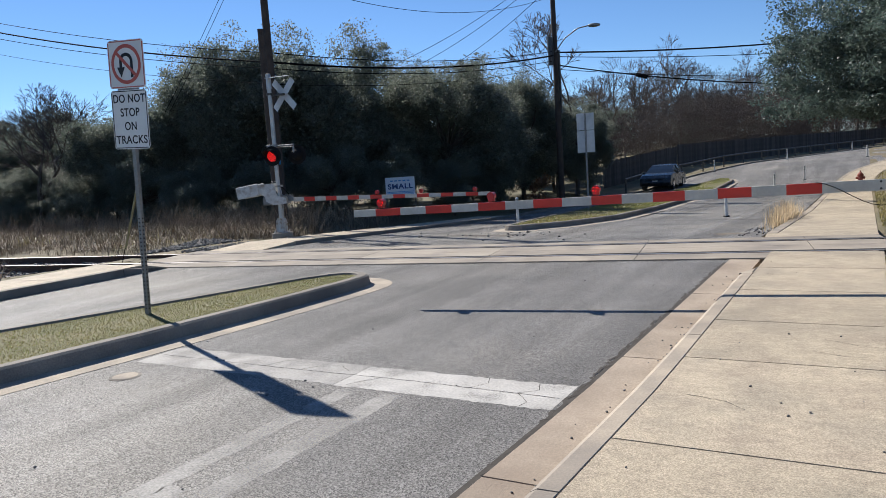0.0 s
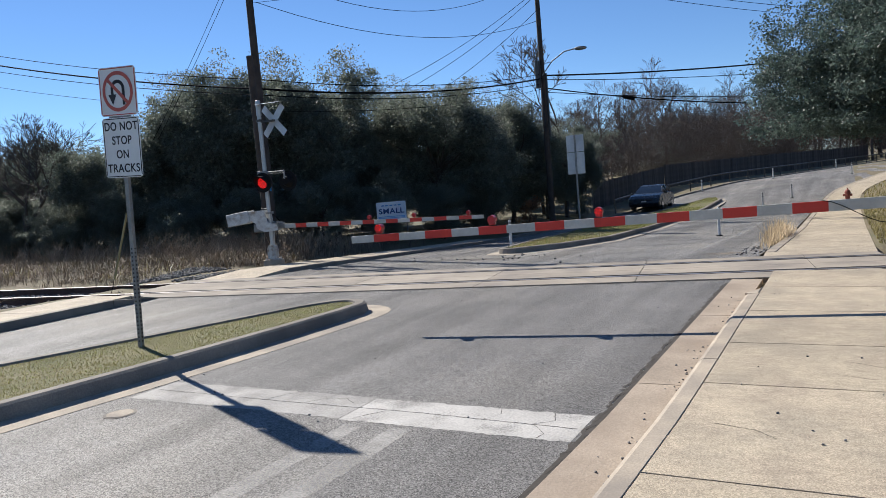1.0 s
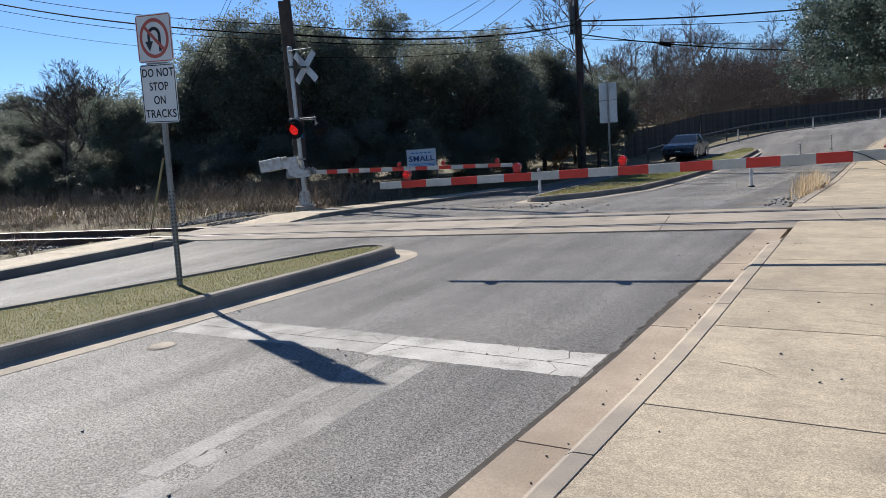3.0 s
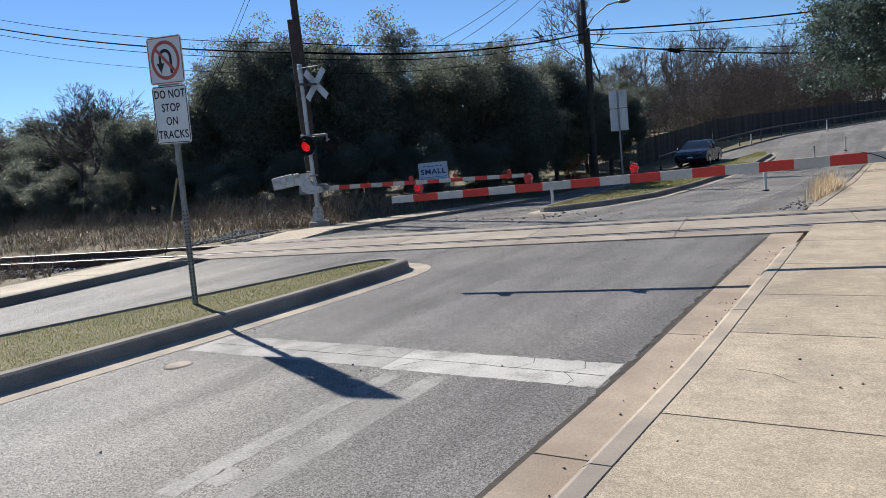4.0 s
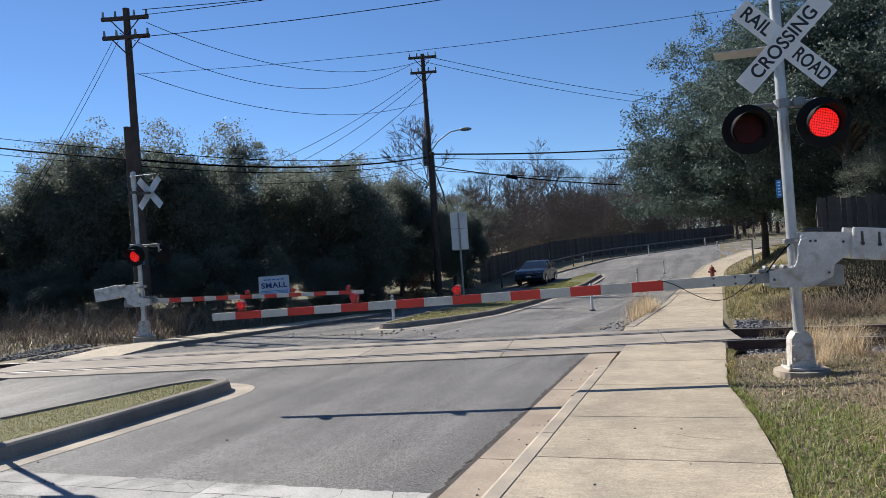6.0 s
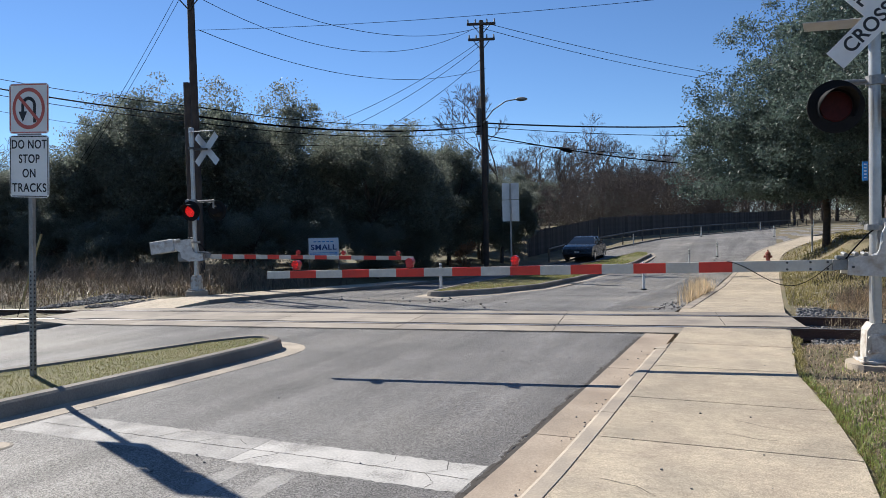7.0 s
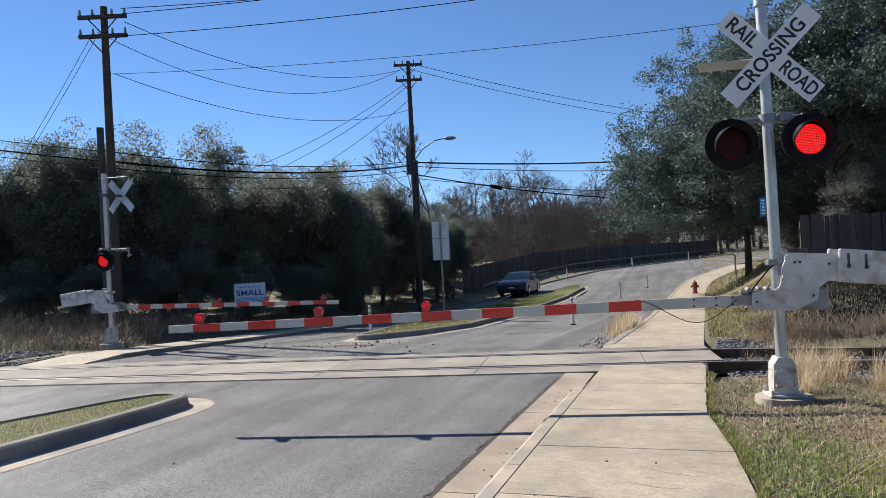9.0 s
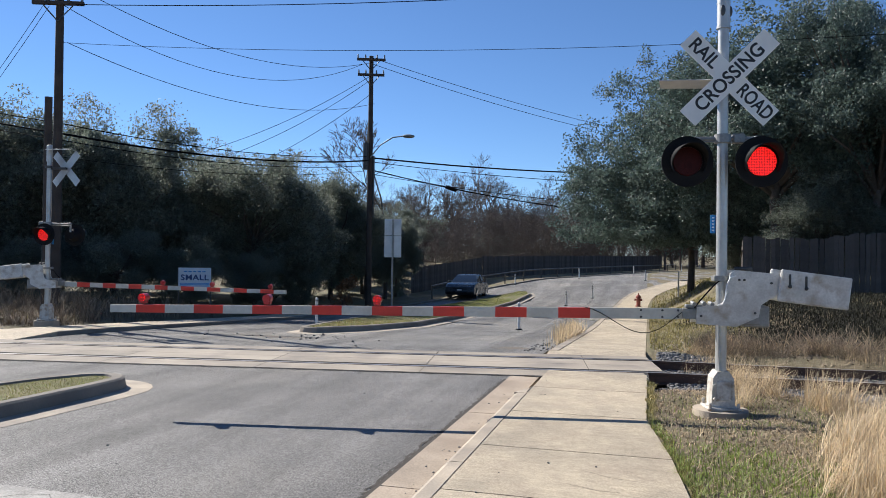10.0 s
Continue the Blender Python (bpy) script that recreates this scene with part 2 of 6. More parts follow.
M_GLASS = mat("dark glass", (0.012, 0.015, 0.017), 0.05, scale=2, bump=0, spec=0.8)
M_TYRE = mat("tyre rubber", (0.02, 0.02, 0.02), 0.85, scale=8, bump=0.1)
M_CHROME = mat("bright metal", (0.6, 0.6, 0.6), 0.25, 1.0, scale=4, bump=0)
M_HYDR = mat("hydrant paint", (0.36, 0.10, 0.07), 0.6, second=(0.27, 0.08, 0.06), scale=5, bump=0.1)
M_POST = mat("delineator plastic", (0.68, 0.68, 0.65), 0.5, second=(0.5, 0.5, 0.48), scale=5, bump=0)
M_WALL = mat("apartment siding", (0.30, 0.28, 0.26), 0.85, scale=1.0, fine=20, bump=0.1)
M_BRICK = mat("apartment brick", (0.26, 0.13, 0.09), 0.9, second=(0.19, 0.10, 0.07), scale=6, fine=25, bump=0.3)
M_ROOF = mat("shingle roof", (0.12, 0.115, 0.11), 0.9, scale=3, fine=20, bump=0.3)
M_LITTER = mat("leaf litter", (0.34, 0.265, 0.18), 0.9, second=(0.16, 0.12, 0.085), scale=2, bump=0, island=0.55)
M_BUSH = foliage("dry russet leaves", (0.26, 0.13, 0.06), (0.18, 0.10, 0.05), 0.3)
M_YELLOW = mat("yellow plastic guard", (0.30, 0.25, 0.11), 0.7, scale=5, bump=0)


def dust():
    """Thin drifts of tan dust: opaque where a coarse noise is high, clear elsewhere."""
    m = mat("road dust", (0.31, 0.26, 0.20), 0.95, second=(0.26, 0.22, 0.17), scale=3, fine=60, bump=0.2, spec=0.2)
    n, l = m.node_tree.nodes, m.node_tree.links
    tc, t, r = n["Texture Coordinate"], n.new("ShaderNodeTexNoise"), n.new("ShaderNodeMapRange")
    sub_, ma = n.new("ShaderNodeVectorMath"), n.new("ShaderNodeMath")
    t.inputs["Scale"].default_value, t.inputs["Detail"].default_value = 1.7, 6
    r.inputs[1].default_value, r.inputs[2].default_value, r.inputs[4].default_value = 0.50, 0.85, 0.6
    l.new(tc.outputs["Object"], t.inputs["Vector"])
    l.new(tc.outputs["Generated"], sub_.inputs[0])
    sub_.operation = "DISTANCE"
    sub_.inputs[1].default_value = (0.5, 0.5, 0.5)
    fall = n.new("ShaderNodeMapRange")
    fall.inputs[1].default_value, fall.inputs[2].default_value, fall.inputs[3].default_value, fall.inputs[4].default_value = 0.1, 0.5, 0.22, -0.3
    l.new(sub_.outputs["Value"], fall.inputs[0])
    ma.operation = "ADD"
    l.new(t.outputs[0], ma.inputs[0])
    l.new(fall.outputs[0], ma.inputs[1])
    l.new(ma.outputs[0], r.inputs[0])
    l.new(r.outputs[0], n["Principled BSDF"].inputs["Alpha"])
    return m


M_DUST = dust()
M_LITDOT = emitter("lit red lens", (1.0, 0.012, 0.008), 0.45, dots=True)
M_DIM = mat("dark red lens", (0.045, 0.005, 0.005), 0.5, scale=20, bump=0.2, spread=0.3, spec=0.15)
M_REDLAMP = mat("red lamp housing", (0.55, 0.03, 0.03), 0.35, scale=9, bump=0)


# ---- mesh helpers ----
def part(name, bm, material, parent=None, label="", smooth=False):
    me = bpy.data.meshes.new(name)
    bmesh.ops.recalc_face_normals(bm, faces=bm.faces)
    bm.to_mesh(me)
    bm.free()
    for mm in (material if isinstance(material, (list, tuple)) else [material]):
        me.materials.append(mm)
    if smooth:
        me.shade_smooth()
    ob = new(name, me)
    ob.parent = parent
    if label:
        ob["label"] = label
    return ob


def thing(name, m, label, category, group="", kind=""):
    ob = new(name)
    ob.empty_display_size = 0.2
    ob.matrix_world = m
    return tagged(ob, label, category, group, kind)


def raw(name, verts, faces, material, parent=None, smooth=False):
    """A mesh from numpy arrays: verts (n, 3), faces (m, k)."""
    verts, faces = np.asarray(verts, dtype=np.float32), np.asarray(faces, dtype=np.int32)
    me = bpy.data.meshes.new(name)
    k = faces.shape[1]
    me.vertices.add(len(verts))
    me.vertices.foreach_set("co", verts.ravel())
    me.loops.add(faces.size)
    me.loops.foreach_set("vertex_index", faces.ravel())
    me.polygons.add(len(faces))
    me.polygons.foreach_set("loop_start", np.arange(0, faces.size, k, dtype=np.int32))
    me.update(calc_edges=True)
    me.materials.append(material)
    if smooth:
        me.shade_smooth()
    ob = new(name, me)
    ob.parent = parent
    return ob


def box(bm, c, s, rot=None, bev=0.0):
    r = bmesh.ops.create_cube(bm, size=1.0)
    m = Matrix.Translation(c) @ (rot or Matrix.Identity(4)) @ Matrix.Diagonal((*s, 1))
    bmesh.ops.transform(bm, matrix=m, verts=r["verts"])
    if bev:
        edges = {e for v in r["verts"] for e in v.link_edges}
        bmesh.ops.bevel(bm, geom=list(edges), offset=bev, segments=1, affect="EDGES", clamp_overlap=True)
    return bm


def cyl(bm, p0, p1, r0, r1=None, seg=16, caps=True):
    p0, p1 = Vector(p0), Vector(p1)
    d = p1 - p0
    m = Matrix.Translation((p0 + p1) / 2) @ d.to_track_quat("Z", "Y").to_matrix().to_4x4()
    bmesh.ops.create_cone(bm, cap_ends=caps, segments=seg, radius1=r0, radius2=r0 if r1 is None else r1, depth=d.length, matrix=m)
    return bm


def ball(bm, c, r, seg=12, scale=(1, 1, 1)):
    bmesh.ops.create_uvsphere(bm, u_segments=seg, v_segments=max(6, seg // 2 + 2), radius=r,
                              matrix=Matrix.Translation(c) @ Matrix.Diagonal((*scale, 1)))
    return bm


def prism(bm, pts, depth, m=None):
    """A flat outline in local x-z, pulled out along y from -depth/2 to depth/2."""
    m = m or Matrix.Identity(4)
    a = [bm.verts.new(m @ Vector((x, -depth / 2, z))) for x, z in pts]
    b = [bm.verts.new(m @ Vector((x, depth / 2, z))) for x, z in pts]
    bm.faces.new(a)
    bm.faces.new(b[::-1])
    for i in range(len(pts)):
        j = (i + 1) % len(pts)
        bm.faces.new((a[i], a[j], b[j], b[i]))
    return bm


def tube(bm, pts, r, seg=6, r1=None):
    """One continuous round sweep through pts, tapering from r to r1."""
    pts = [Vector(p) for p in pts]
    n = len(pts)
    up = None
    prev = None
    for i, p in enumerate(pts):
        d = (pts[min(i + 1, n - 1)] - pts[max(i - 1, 0)]).normalized()
        x = d.orthogonal().normalized() if up is None else (up - d * up.dot(d)).normalized()
        up = x
        y = d.cross(x)
        rad = r + ((r if r1 is None else r1) - r) * i / max(1, n - 1)
        cur = [bm.verts.new(p + (x * math.cos(6.28319 * k / seg) + y * math.sin(6.28319 * k / seg)) * rad) for k in range(seg)]
        if prev:
            for k in range(seg):
                bm.faces.new((prev[k], prev[(k + 1) % seg], cur[(k + 1) % seg], cur[k]))
        else:
            bm.faces.new(cur[::-1])
        prev = cur
    bm.faces.new(prev)
    return bm


def B():
    return bmesh.new()


def lettering(text, size, material, parent, m, spacing=1.0, heavy=0.0, name="lettering", squeeze=1.0):
    cu = bpy.data.curves.new(name, "FONT")
    cu.body, cu.size, cu.align_x, cu.align_y, cu.space_character = text, size, "CENTER", "CENTER", spacing
    cu.extrude, cu.offset = 0.0008, heavy
    tmp = new("tmp", cu)
    dg = bpy.context.evaluated_depsgraph_get()
    me = bpy.data.meshes.new_from_object(tmp.evaluated_get(dg))
    bpy.data.objects.remove(tmp)
    bpy.data.curves.remove(cu)
    me.materials.clear()
    me.materials.append(material)
    me.transform(m @ Matrix.Diagonal((squeeze, 1, 1, 1)))
    ob = new(name, me)
    ob.parent = parent
    return ob


# ---- lie of the land ----
GY = np.array([-100, 12.5, 18, 24, 36, 44, 52, 60, 80, 140, 500])
GZ = np.array([0, 0, -0.26, -0.55, -0.82, -0.88, -0.45, 0.0, 0.2, 0.6, 4.0])
_ys = np.arange(-100, 500, 0.5)
_zs = np.interp(_ys, GY, GZ)
_k = np.exp(-np.linspace(-2, 2, 13) ** 2)
_zs = np.convolve(np.pad(_zs, 6, mode="edge"), _k / _k.sum(), "valid")


def lie(y):
    return np.interp(y, _ys, _zs)


def bend(y):
    """How far the road has swung to the right at y."""
    d = np.asarray(y, dtype=float) - 49.0
    return -0.03 * np.clip(4.6 - np.asarray(y, dtype=float), 0, 10) + 0.33 * np.where(d > 12, d, np.log1p(np.exp(np.clip(d / 2.5, -30, 30))) * 2.5)


SKEW = 0.158
MAST = (0.925, 8.75)
def rail_y(x, off=0.0):
    return 11.83 + SKEW * x + off


def rail_z(x):
    return -0.02 * min(max(0.0, x - 0.5), 4.5)


def land(x, y):
    """Height of the open ground."""
    x, y = np.asarray(x, dtype=float), np.asarray(y, dtype=float)
    h = lie(y) + 0.0 * x
    right = np.clip((x - 0.04) / 0.09, 0, 1)
    near = np.clip((10.3 - (y - SKEW * x)) / 1.1, 0, 1)
    h = h + right * (0.128 * near + 0.062 * np.clip((y - SKEW * x - 13.4) / 0.8, 0, 1) - 0.42 * np.clip(1.08 - np.abs(y - rail_y(x, 0.7)) / 2.05, 0, 1))
    bank = np.interp(y, [15.2, 17, 25, 40, 55, 75], [-0.15, -0.05, 0.62, 0.45, 0.5, 0.3])
    k = np.clip((x - bend(y) - 0.6) / 2.4, 0, 1) ** 1.2 * np.clip((y - 15.2) / 2, 0, 1) * np.clip((80 - y) / 12, 0, 1)
    h = h + k * (bank - h)
    h = h - 0.16 * np.clip((x - 1.5) / 1.5, 0, 1) * np.clip((11 - y) / 2, 0, 1)
    left = np.clip((-14.2 - x) / 2.0, 0, 1)
    h = h - left * 0.35 * np.clip(1 - np.abs(y - rail_y(x, 0.7)) / 4.0, 0, 1)
    h = h + left * (0.35 * np.clip((y - 16) / 6, 0, 1))
    h = h - 0.10 * np.exp(-((x - MAST[0]) ** 2 + (y - MAST[1]) ** 2) / 0.30)
    onroad = (x - bend(y) < 0.07) & (x - bend(y) > -14.5)
    rough = 0.05 * np.sin(1.7 * x + 0.6 * y) + 0.04 * np.sin(0.9 * y - 1.3 * x) + 0.03 * np.sin(3.1 * x) * np.sin(2.7 * y)
    h = h + (right + left) * rough * np.clip((np.abs(x + 6.8) - 7) / 3, 0, 1)
    return h - 0.06 * onroad


def ground():
    xs = np.concatenate([[-900, -400, -200, -120, -80], np.arange(-60, -15, 1.5), np.arange(-15, 0, 0.5), [0.0, 0.06, 0.13, 0.22, 0.34, 0.46, 0.56, 0.7, 0.85], np.arange(1, 8, 0.25), np.arange(8, 60, 1.5), [80, 120, 200, 400, 900]])
    ys = np.concatenate([[-300, -120, -60], np.arange(-30, 3, 3), np.arange(3, 30, 0.5), np.arange(30, 100, 2), [120, 160, 250, 400, 480, 1500]])
    X, Y = np.meshgrid(xs, ys)
    Z = land(X, np.minimum(Y, 490))
    v = np.stack([X, Y, Z], -1).reshape(-1, 3)
    nx, ny = len(xs), len(ys)
    i = (np.arange(ny - 1)[:, None] * nx + np.arange(nx - 1)).ravel()
    return tagged(raw("ground", v, np.stack([i, i + 1, i + nx + 1, i + nx], 1), M_GROUND, smooth=True),
                  "dry winter earth with patchy yellow grass", "ground", kind="structure")


def ribbon(bm, x0, x1, y0, y1, z, thick, step=1.0, follow=True, x0b=None, x1b=None):
    """A strip along the road between two offsets, with sides."""
    n = max(1, int(round((y1 - y0) / step)))
    rows = []
    for k in range(n + 1):
        q = k / n
        y = y0 + (y1 - y0) * q
        a = x0 + ((x0b if x0b is not None else x0) - x0) * q
        b = x1 + ((x1b if x1b is not None else x1) - x1) * q
        h = float(lie(y)) + z
        s = float(bend(y))
        rows.append([bm.verts.new(p) for p in ((a + s, y, h - thick), (a + s, y, h), (b + s, y, h), (b + s, y, h - thick))])
    for r, q in zip(rows, rows[1:]):
        for i in range(3):
            bm.faces.new((r[i], r[i + 1], q[i + 1], q[i]))
    bm.faces.new(rows[0])
    bm.faces.new(rows[-1][::-1])
    return bm


def strip(bm, profile, y0, y1, step=0.8):
    """A solid strip along the road with the given closed outline of (x, height)."""
    n = max(1, int(round((y1 - y0) / step)))
    prev = None
    for k in range(n + 1):
        y = y0 + (y1 - y0) * k / n
        cur = [bm.verts.new((x + float(bend(y)), y, float(lie(y)) + z)) for x, z in profile]
        if prev:
            for i in range(len(profile)):
                j = (i + 1) % len(profile)
                bm.faces.new((prev[i], prev[j], cur[j], cur[i]))
        else:
            bm.faces.new(cur)
        prev = cur
    bm.faces.new(prev[::-1])
    return bm


# ---- the large structure ----
ground()

LEFT, RIGHT = -11.5, -1.67
bm = B()
xs = [LEFT, -10.4, -9.0, -7.6, -6.2, -4.8, -3.4, RIGHT]
rows = []
for y in np.concatenate([np.arange(-40, 12, 1.0), np.arange(12, 130, 1.0)]):
    rows.append([bm.verts.new((x + float(bend(y)), y, float(lie(y)))) for x in xs])
for r, q in zip(rows, rows[1:]):
    for i in range(len(xs) - 1):
        bm.faces.new((r[i], r[i + 1], q[i + 1], q[i]))
tagged(part("road", bm, M_ASPH, smooth=True), "worn grey asphalt street crossing the tracks", "road", kind="structure")

# stop bar and faded lines
for name, quads, m_, label in (
        ("stop_line", [(-3.55, -1.77, 4.26, 4.78)], M_PAINT, "cracked white stop line across the lane"),
        ("stop_line", [(-5.85, -3.556, 4.28, 4.80)], M_PAINT3, "dirty worn stop line across the lane"),
        ("lane_marking", [(-3.43, -3.27, 2.12, 4.18), (-3.28, -3.12, 2.3, 2.5)], M_PAINT4, "faded white marking on the asphalt"),
        ("lane_marking", [(-3.05, -2.87, 2.0, 4.20), (-3.28, -3.03, 1.9, 2.1)], M_PAINT4, "faded white marking on the asphalt"),
        ("edge_line", [(-3.13, -3.0, 16.0, 46.0)], M_PAINT2, "thin faded white edge line")):
    bm = B()
    rng = random.Random(3)
    for x0, x1, y0, y1 in quads:
        lift = 0.0015 if y0 < 10 else 0.004
        n = max(4, int(max(x1 - x0, y1 - y0) / 0.035))
        along_x = (x1 - x0) > (y1 - y0)
        prev = None
        for k in range(n + 1):
            q = k / n
            j0, j1 = rng.uniform(-0.012, 0.012), rng.uniform(-0.012, 0.012)
            if along_x:
                x = x0 + (x1 - x0) * q
                p = ((x, y0 + j0, lift + float(lie(y0))), (x, y1 + j1, lift + float(lie(y1))))
            else:
                y = y0 + (y1 - y0) * q
                p = ((x0 + j0, y, lift + float(lie(y))), (x1 + j1, y, lift + float(lie(y))))
            cur = [bm.verts.new(v) for v in p]
            if prev:
                bm.faces.new((prev[0], prev[1], cur[1], cur[0]))
            prev = cur
    tagged(part(name, bm, m_), label, "road marking", kind="structure")

# cracks and seams in paint and asphalt
def crack(pts, w, label, z=0.003, seed=1):
    g_ = random.Random(seed)
    fine = []
    for (x0, y0), (x1, y1) in zip(pts, pts[1:]):
        n = max(2, int(math.hypot(x1 - x0, y1 - y0) / 0.05))
        for k in range(n):
            fine.append((x0 + (x1 - x0) * k / n + g_.gauss(0, w * 0.5), y0 + (y1 - y0) * k / n + g_.gauss(0, w * 0.5)))
    fine.append(pts[-1])
    bm = B()
    prev = None
    for i, (x, y) in enumerate(fine):
        a, b = fine[max(0, i - 1)], fine[min(len(fine) - 1, i + 1)]
        d = Vector((b[0] - a[0], b[1] - a[1])).normalized()
        h = w * g_.uniform(0.25, 0.6)
        hz = float(lie(y)) + z
        cur = (bm.verts.new((x - d.y * h, y + d.x * h, hz)), bm.verts.new((x + d.y * h, y - d.x * h, hz)))
        if prev:
            bm.faces.new((prev[0], prev[1], cur[1], cur[0]))
        prev = cur
    tagged(part("crack", bm, M_JOINT), label, "crack", kind="structure")


crack([(-5.8, 4.55), (-4.4, 4.53), (-3.0, 4.54), (-1.8, 4.50)], 0.007, "long seam in the stop line", seed=2)
crack([(-3.45, 4.29), (-3.38, 4.42), (-3.30, 4.52)], 0.006, "dark crack across the stop line", seed=3)
crack([(-2.05, 4.76), (-2.0, 4.62), (-2.12, 4.52), (-1.98, 4.36), (-2.0, 4.27)], 0.005, "jagged crack near the end of the stop line", seed=4)
crack([(-2.5, 4.52), (-2.42, 4.66), (-2.46, 4.77)], 0.004, "thin crack in the stop line", seed=5)
crack([(-4.5, 4.54), (-4.42, 4.7), (-4.3, 4.79)], 0.006, "thin crack in the stop line", seed=6)
crack([(-4.1, 4.54), (-4.0, 4.66), (-3.8, 4.72), (-3.66, 4.62)], 0.006, "thin crack in the stop line", seed=7)
crack([(-1.745, -8), (-1.74, 0), (-1.735, 5), (-1.73, 10.3)], 0.030, "ragged dark crack where asphalt meets gutter", 0.0055, seed=8)
for k, run in enumerate(([(-0.28, 5.98), (-0.05, 5.84), (0.14, 5.80)], [(-0.35, 5.62), (-0.12, 5.52), (0.02, 5.53)], [(-0.95, 4.42), (-0.72, 4.36), (-0.6, 4.25)], [(0.1, 3.1), (0.3, 3.25), (0.5, 3.22)])):
    crack(run, 0.005, "fine crack in a sidewalk slab", 0.1415, seed=20 + k)
crack([(-5.2, 20.6), (-4.0, 20.9), (-2.0, 20.4)], 0.05, "sealed crack across the lane", 0.004, seed=9)
crack([(-6.2, 19.2), (-5.2, 18.7), (-3.6, 18.9)], 0.04, "sealed crack across the lane", 0.004, seed=10)

# dust drifted round the crossing
for x, y, w, d in ((-7.6, 15.4, 4.2, 2.4), (-7.4, 9.6, 4.0, 1.7), (-2.6, 9.7, 2.0, 1.6), (-10.5, 13.2, 3.0, 2.0), (-2.3, 15.0, 2.0, 2.6)):
    bm = B()
    n = 8
    prev = None
    for k in range(n + 1):
        yy = y - d / 2 + d * k / n
        cur = [bm.verts.new((x + w * (q / n - 0.5), yy, float(lie(yy)) + 0.003)) for q in range(n + 1)]
        if prev:
            for q in range(n):
                bm.faces.new((prev[q], prev[q + 1], cur[q + 1], cur[q]))
        prev = cur
    tagged(part("dust_patch", bm, M_DUST), "thin tan dust drifted on the asphalt", "dust", kind="structure")

# manhole cover
mh = thing("valve_cover", pose(-5.5, 3.9, 0.0), "small round iron valve cover set in asphalt", "utility cover")
part("rim", cyl(B(), (0, 0, -0.05), (0, 0, 0.004), 0.13, seg=28), M_KERBD, mh)
part("lid", cyl(B(), (0, 0, -0.05), (0, 0, 0.007), 0.105, seg=28), M_KERB, mh, "worn pale lid")


def run_of(name, label, x0, x1, z, thick, cuts, material, piece, gap=0.007, base=True, ends=None, category="pavement", bev=0.0):
    """A paved strip along the road made of separate pieces between the given cuts."""
    ob = tagged(new(name), label, category, kind="structure")
    if base:
        bm = ribbon(B(), x0 + 0.01, x1 - 0.01, cuts[0], cuts[-1], z - 0.014, thick, 1.0)
        part("bed", bm, M_JOINT, ob)
    for i, (a, b) in enumerate(zip(cuts, cuts[1:])):
        e0, e1 = (x1, x1) if ends is None else (ends(a), ends(b))
        part(piece, ribbon(B(), x0, e0, a + gap, b - gap, z, thick, 0.8, x1b=e1), material, ob)
    return ob


def walk_right(y):
    return float(np.interp(y, [-20, 4.6, 5.7, 6.8, 7.9, 20], [0.53, 0.52, 0.46, 0.34, 0.18, 0.17]))


near_cuts = [-8.7, -7.1, -5.5, -3.95, -2.4, -0.9, 0.65, 2.05, 3.60, 5.25, 6.48, 7.9, 9.36, 10.75]
run_of("sidewalk", "tan broom-finished concrete sidewalk beside the street", -1.1355, 0.17, 0.14, 0.12, near_cuts, M_CONC, "slab", ends=walk_right)
kb = tagged(new("kerb"), "plain rounded concrete kerb along the sidewalk", "kerb", kind="structure")
for a, b in zip([-9, -6, -3, 0, 2.9, 5.9], [-6, -3, 0, 2.9, 5.9, 8.9]):
    part("kerb_stone", strip(B(), [(-1.305, -0.1), (-1.30, 0.075), (-1.282, 0.12), (-1.245, 0.142), (-1.143, 0.144), (-1.1395, 0.1405), (-1.1395, -0.1)], a + 0.006, b - 0.006), M_KERB, kb)
tagged(part("kerb_joint", strip(B(), [(-1.16, -0.1), (-1.16, 0.137), (-1.11, 0.137), (-1.11, -0.1)], -9, 9.4), M_JOINT), "dirt-filled joint between kerb and slabs", "kerb", kind="structure")
bm = B()
for a, b, z0, z1 in ((8.91, 10.55, 0.142, 0.02),):
    v = [bm.verts.new(p) for p in ((-1.285, a, -0.1), (-1.128, a, -0.1), (-1.128, a, z0), (-1.285, a, z0),
                                   (-1.06, b, -0.1), (-0.9, b, -0.1), (-0.9, b, z1 + 0.1), (-1.06, b, z1))]
    for f in ((0, 1, 2, 3), (4, 5, 6, 7), (0, 3, 7, 4), (1, 2, 6, 5), (2, 3, 7, 6), (0, 1, 5, 4)):
        bm.faces.new([v[i] for i in f])
tagged(part("kerb_end", bm, M_KERB), "tapered concrete kerb end before the tracks", "kerb", kind="structure")
bm = prism(B(), [(8.41, -0.2), (8.41, 0.128), (9.36, 0.012), (9.36, -0.2)], 0.16, Matrix.Translation((LEFT - 0.08, 0, 0)) @ Matrix.Rotation(radians(90), 4, "Z"))
tagged(part("kerb_end", bm, M_KERBD), "weathered kerb end sloping down to the tracks", "kerb", kind="structure")
run_of("gutter", "stained concrete gutter pan beside the asphalt", RIGHT - 0.02, -1.29, 0.006, 0.2, [-9, -6, -3, 0.2, 3.2, 5.6, 8.3, 10.9], M_GUTTER, "gutter_pan", base=False)
far_cuts = [14.05, 15.2, 16.8, 18.4, 20.0, 21.6, 23.2, 24.8, 26.4, 28.0, 29.6, 31.2, 32.8, 34.4, 36.0, 37.6, 39.2, 40.8, 42.4, 44, 47, 50, 53, 56, 60]
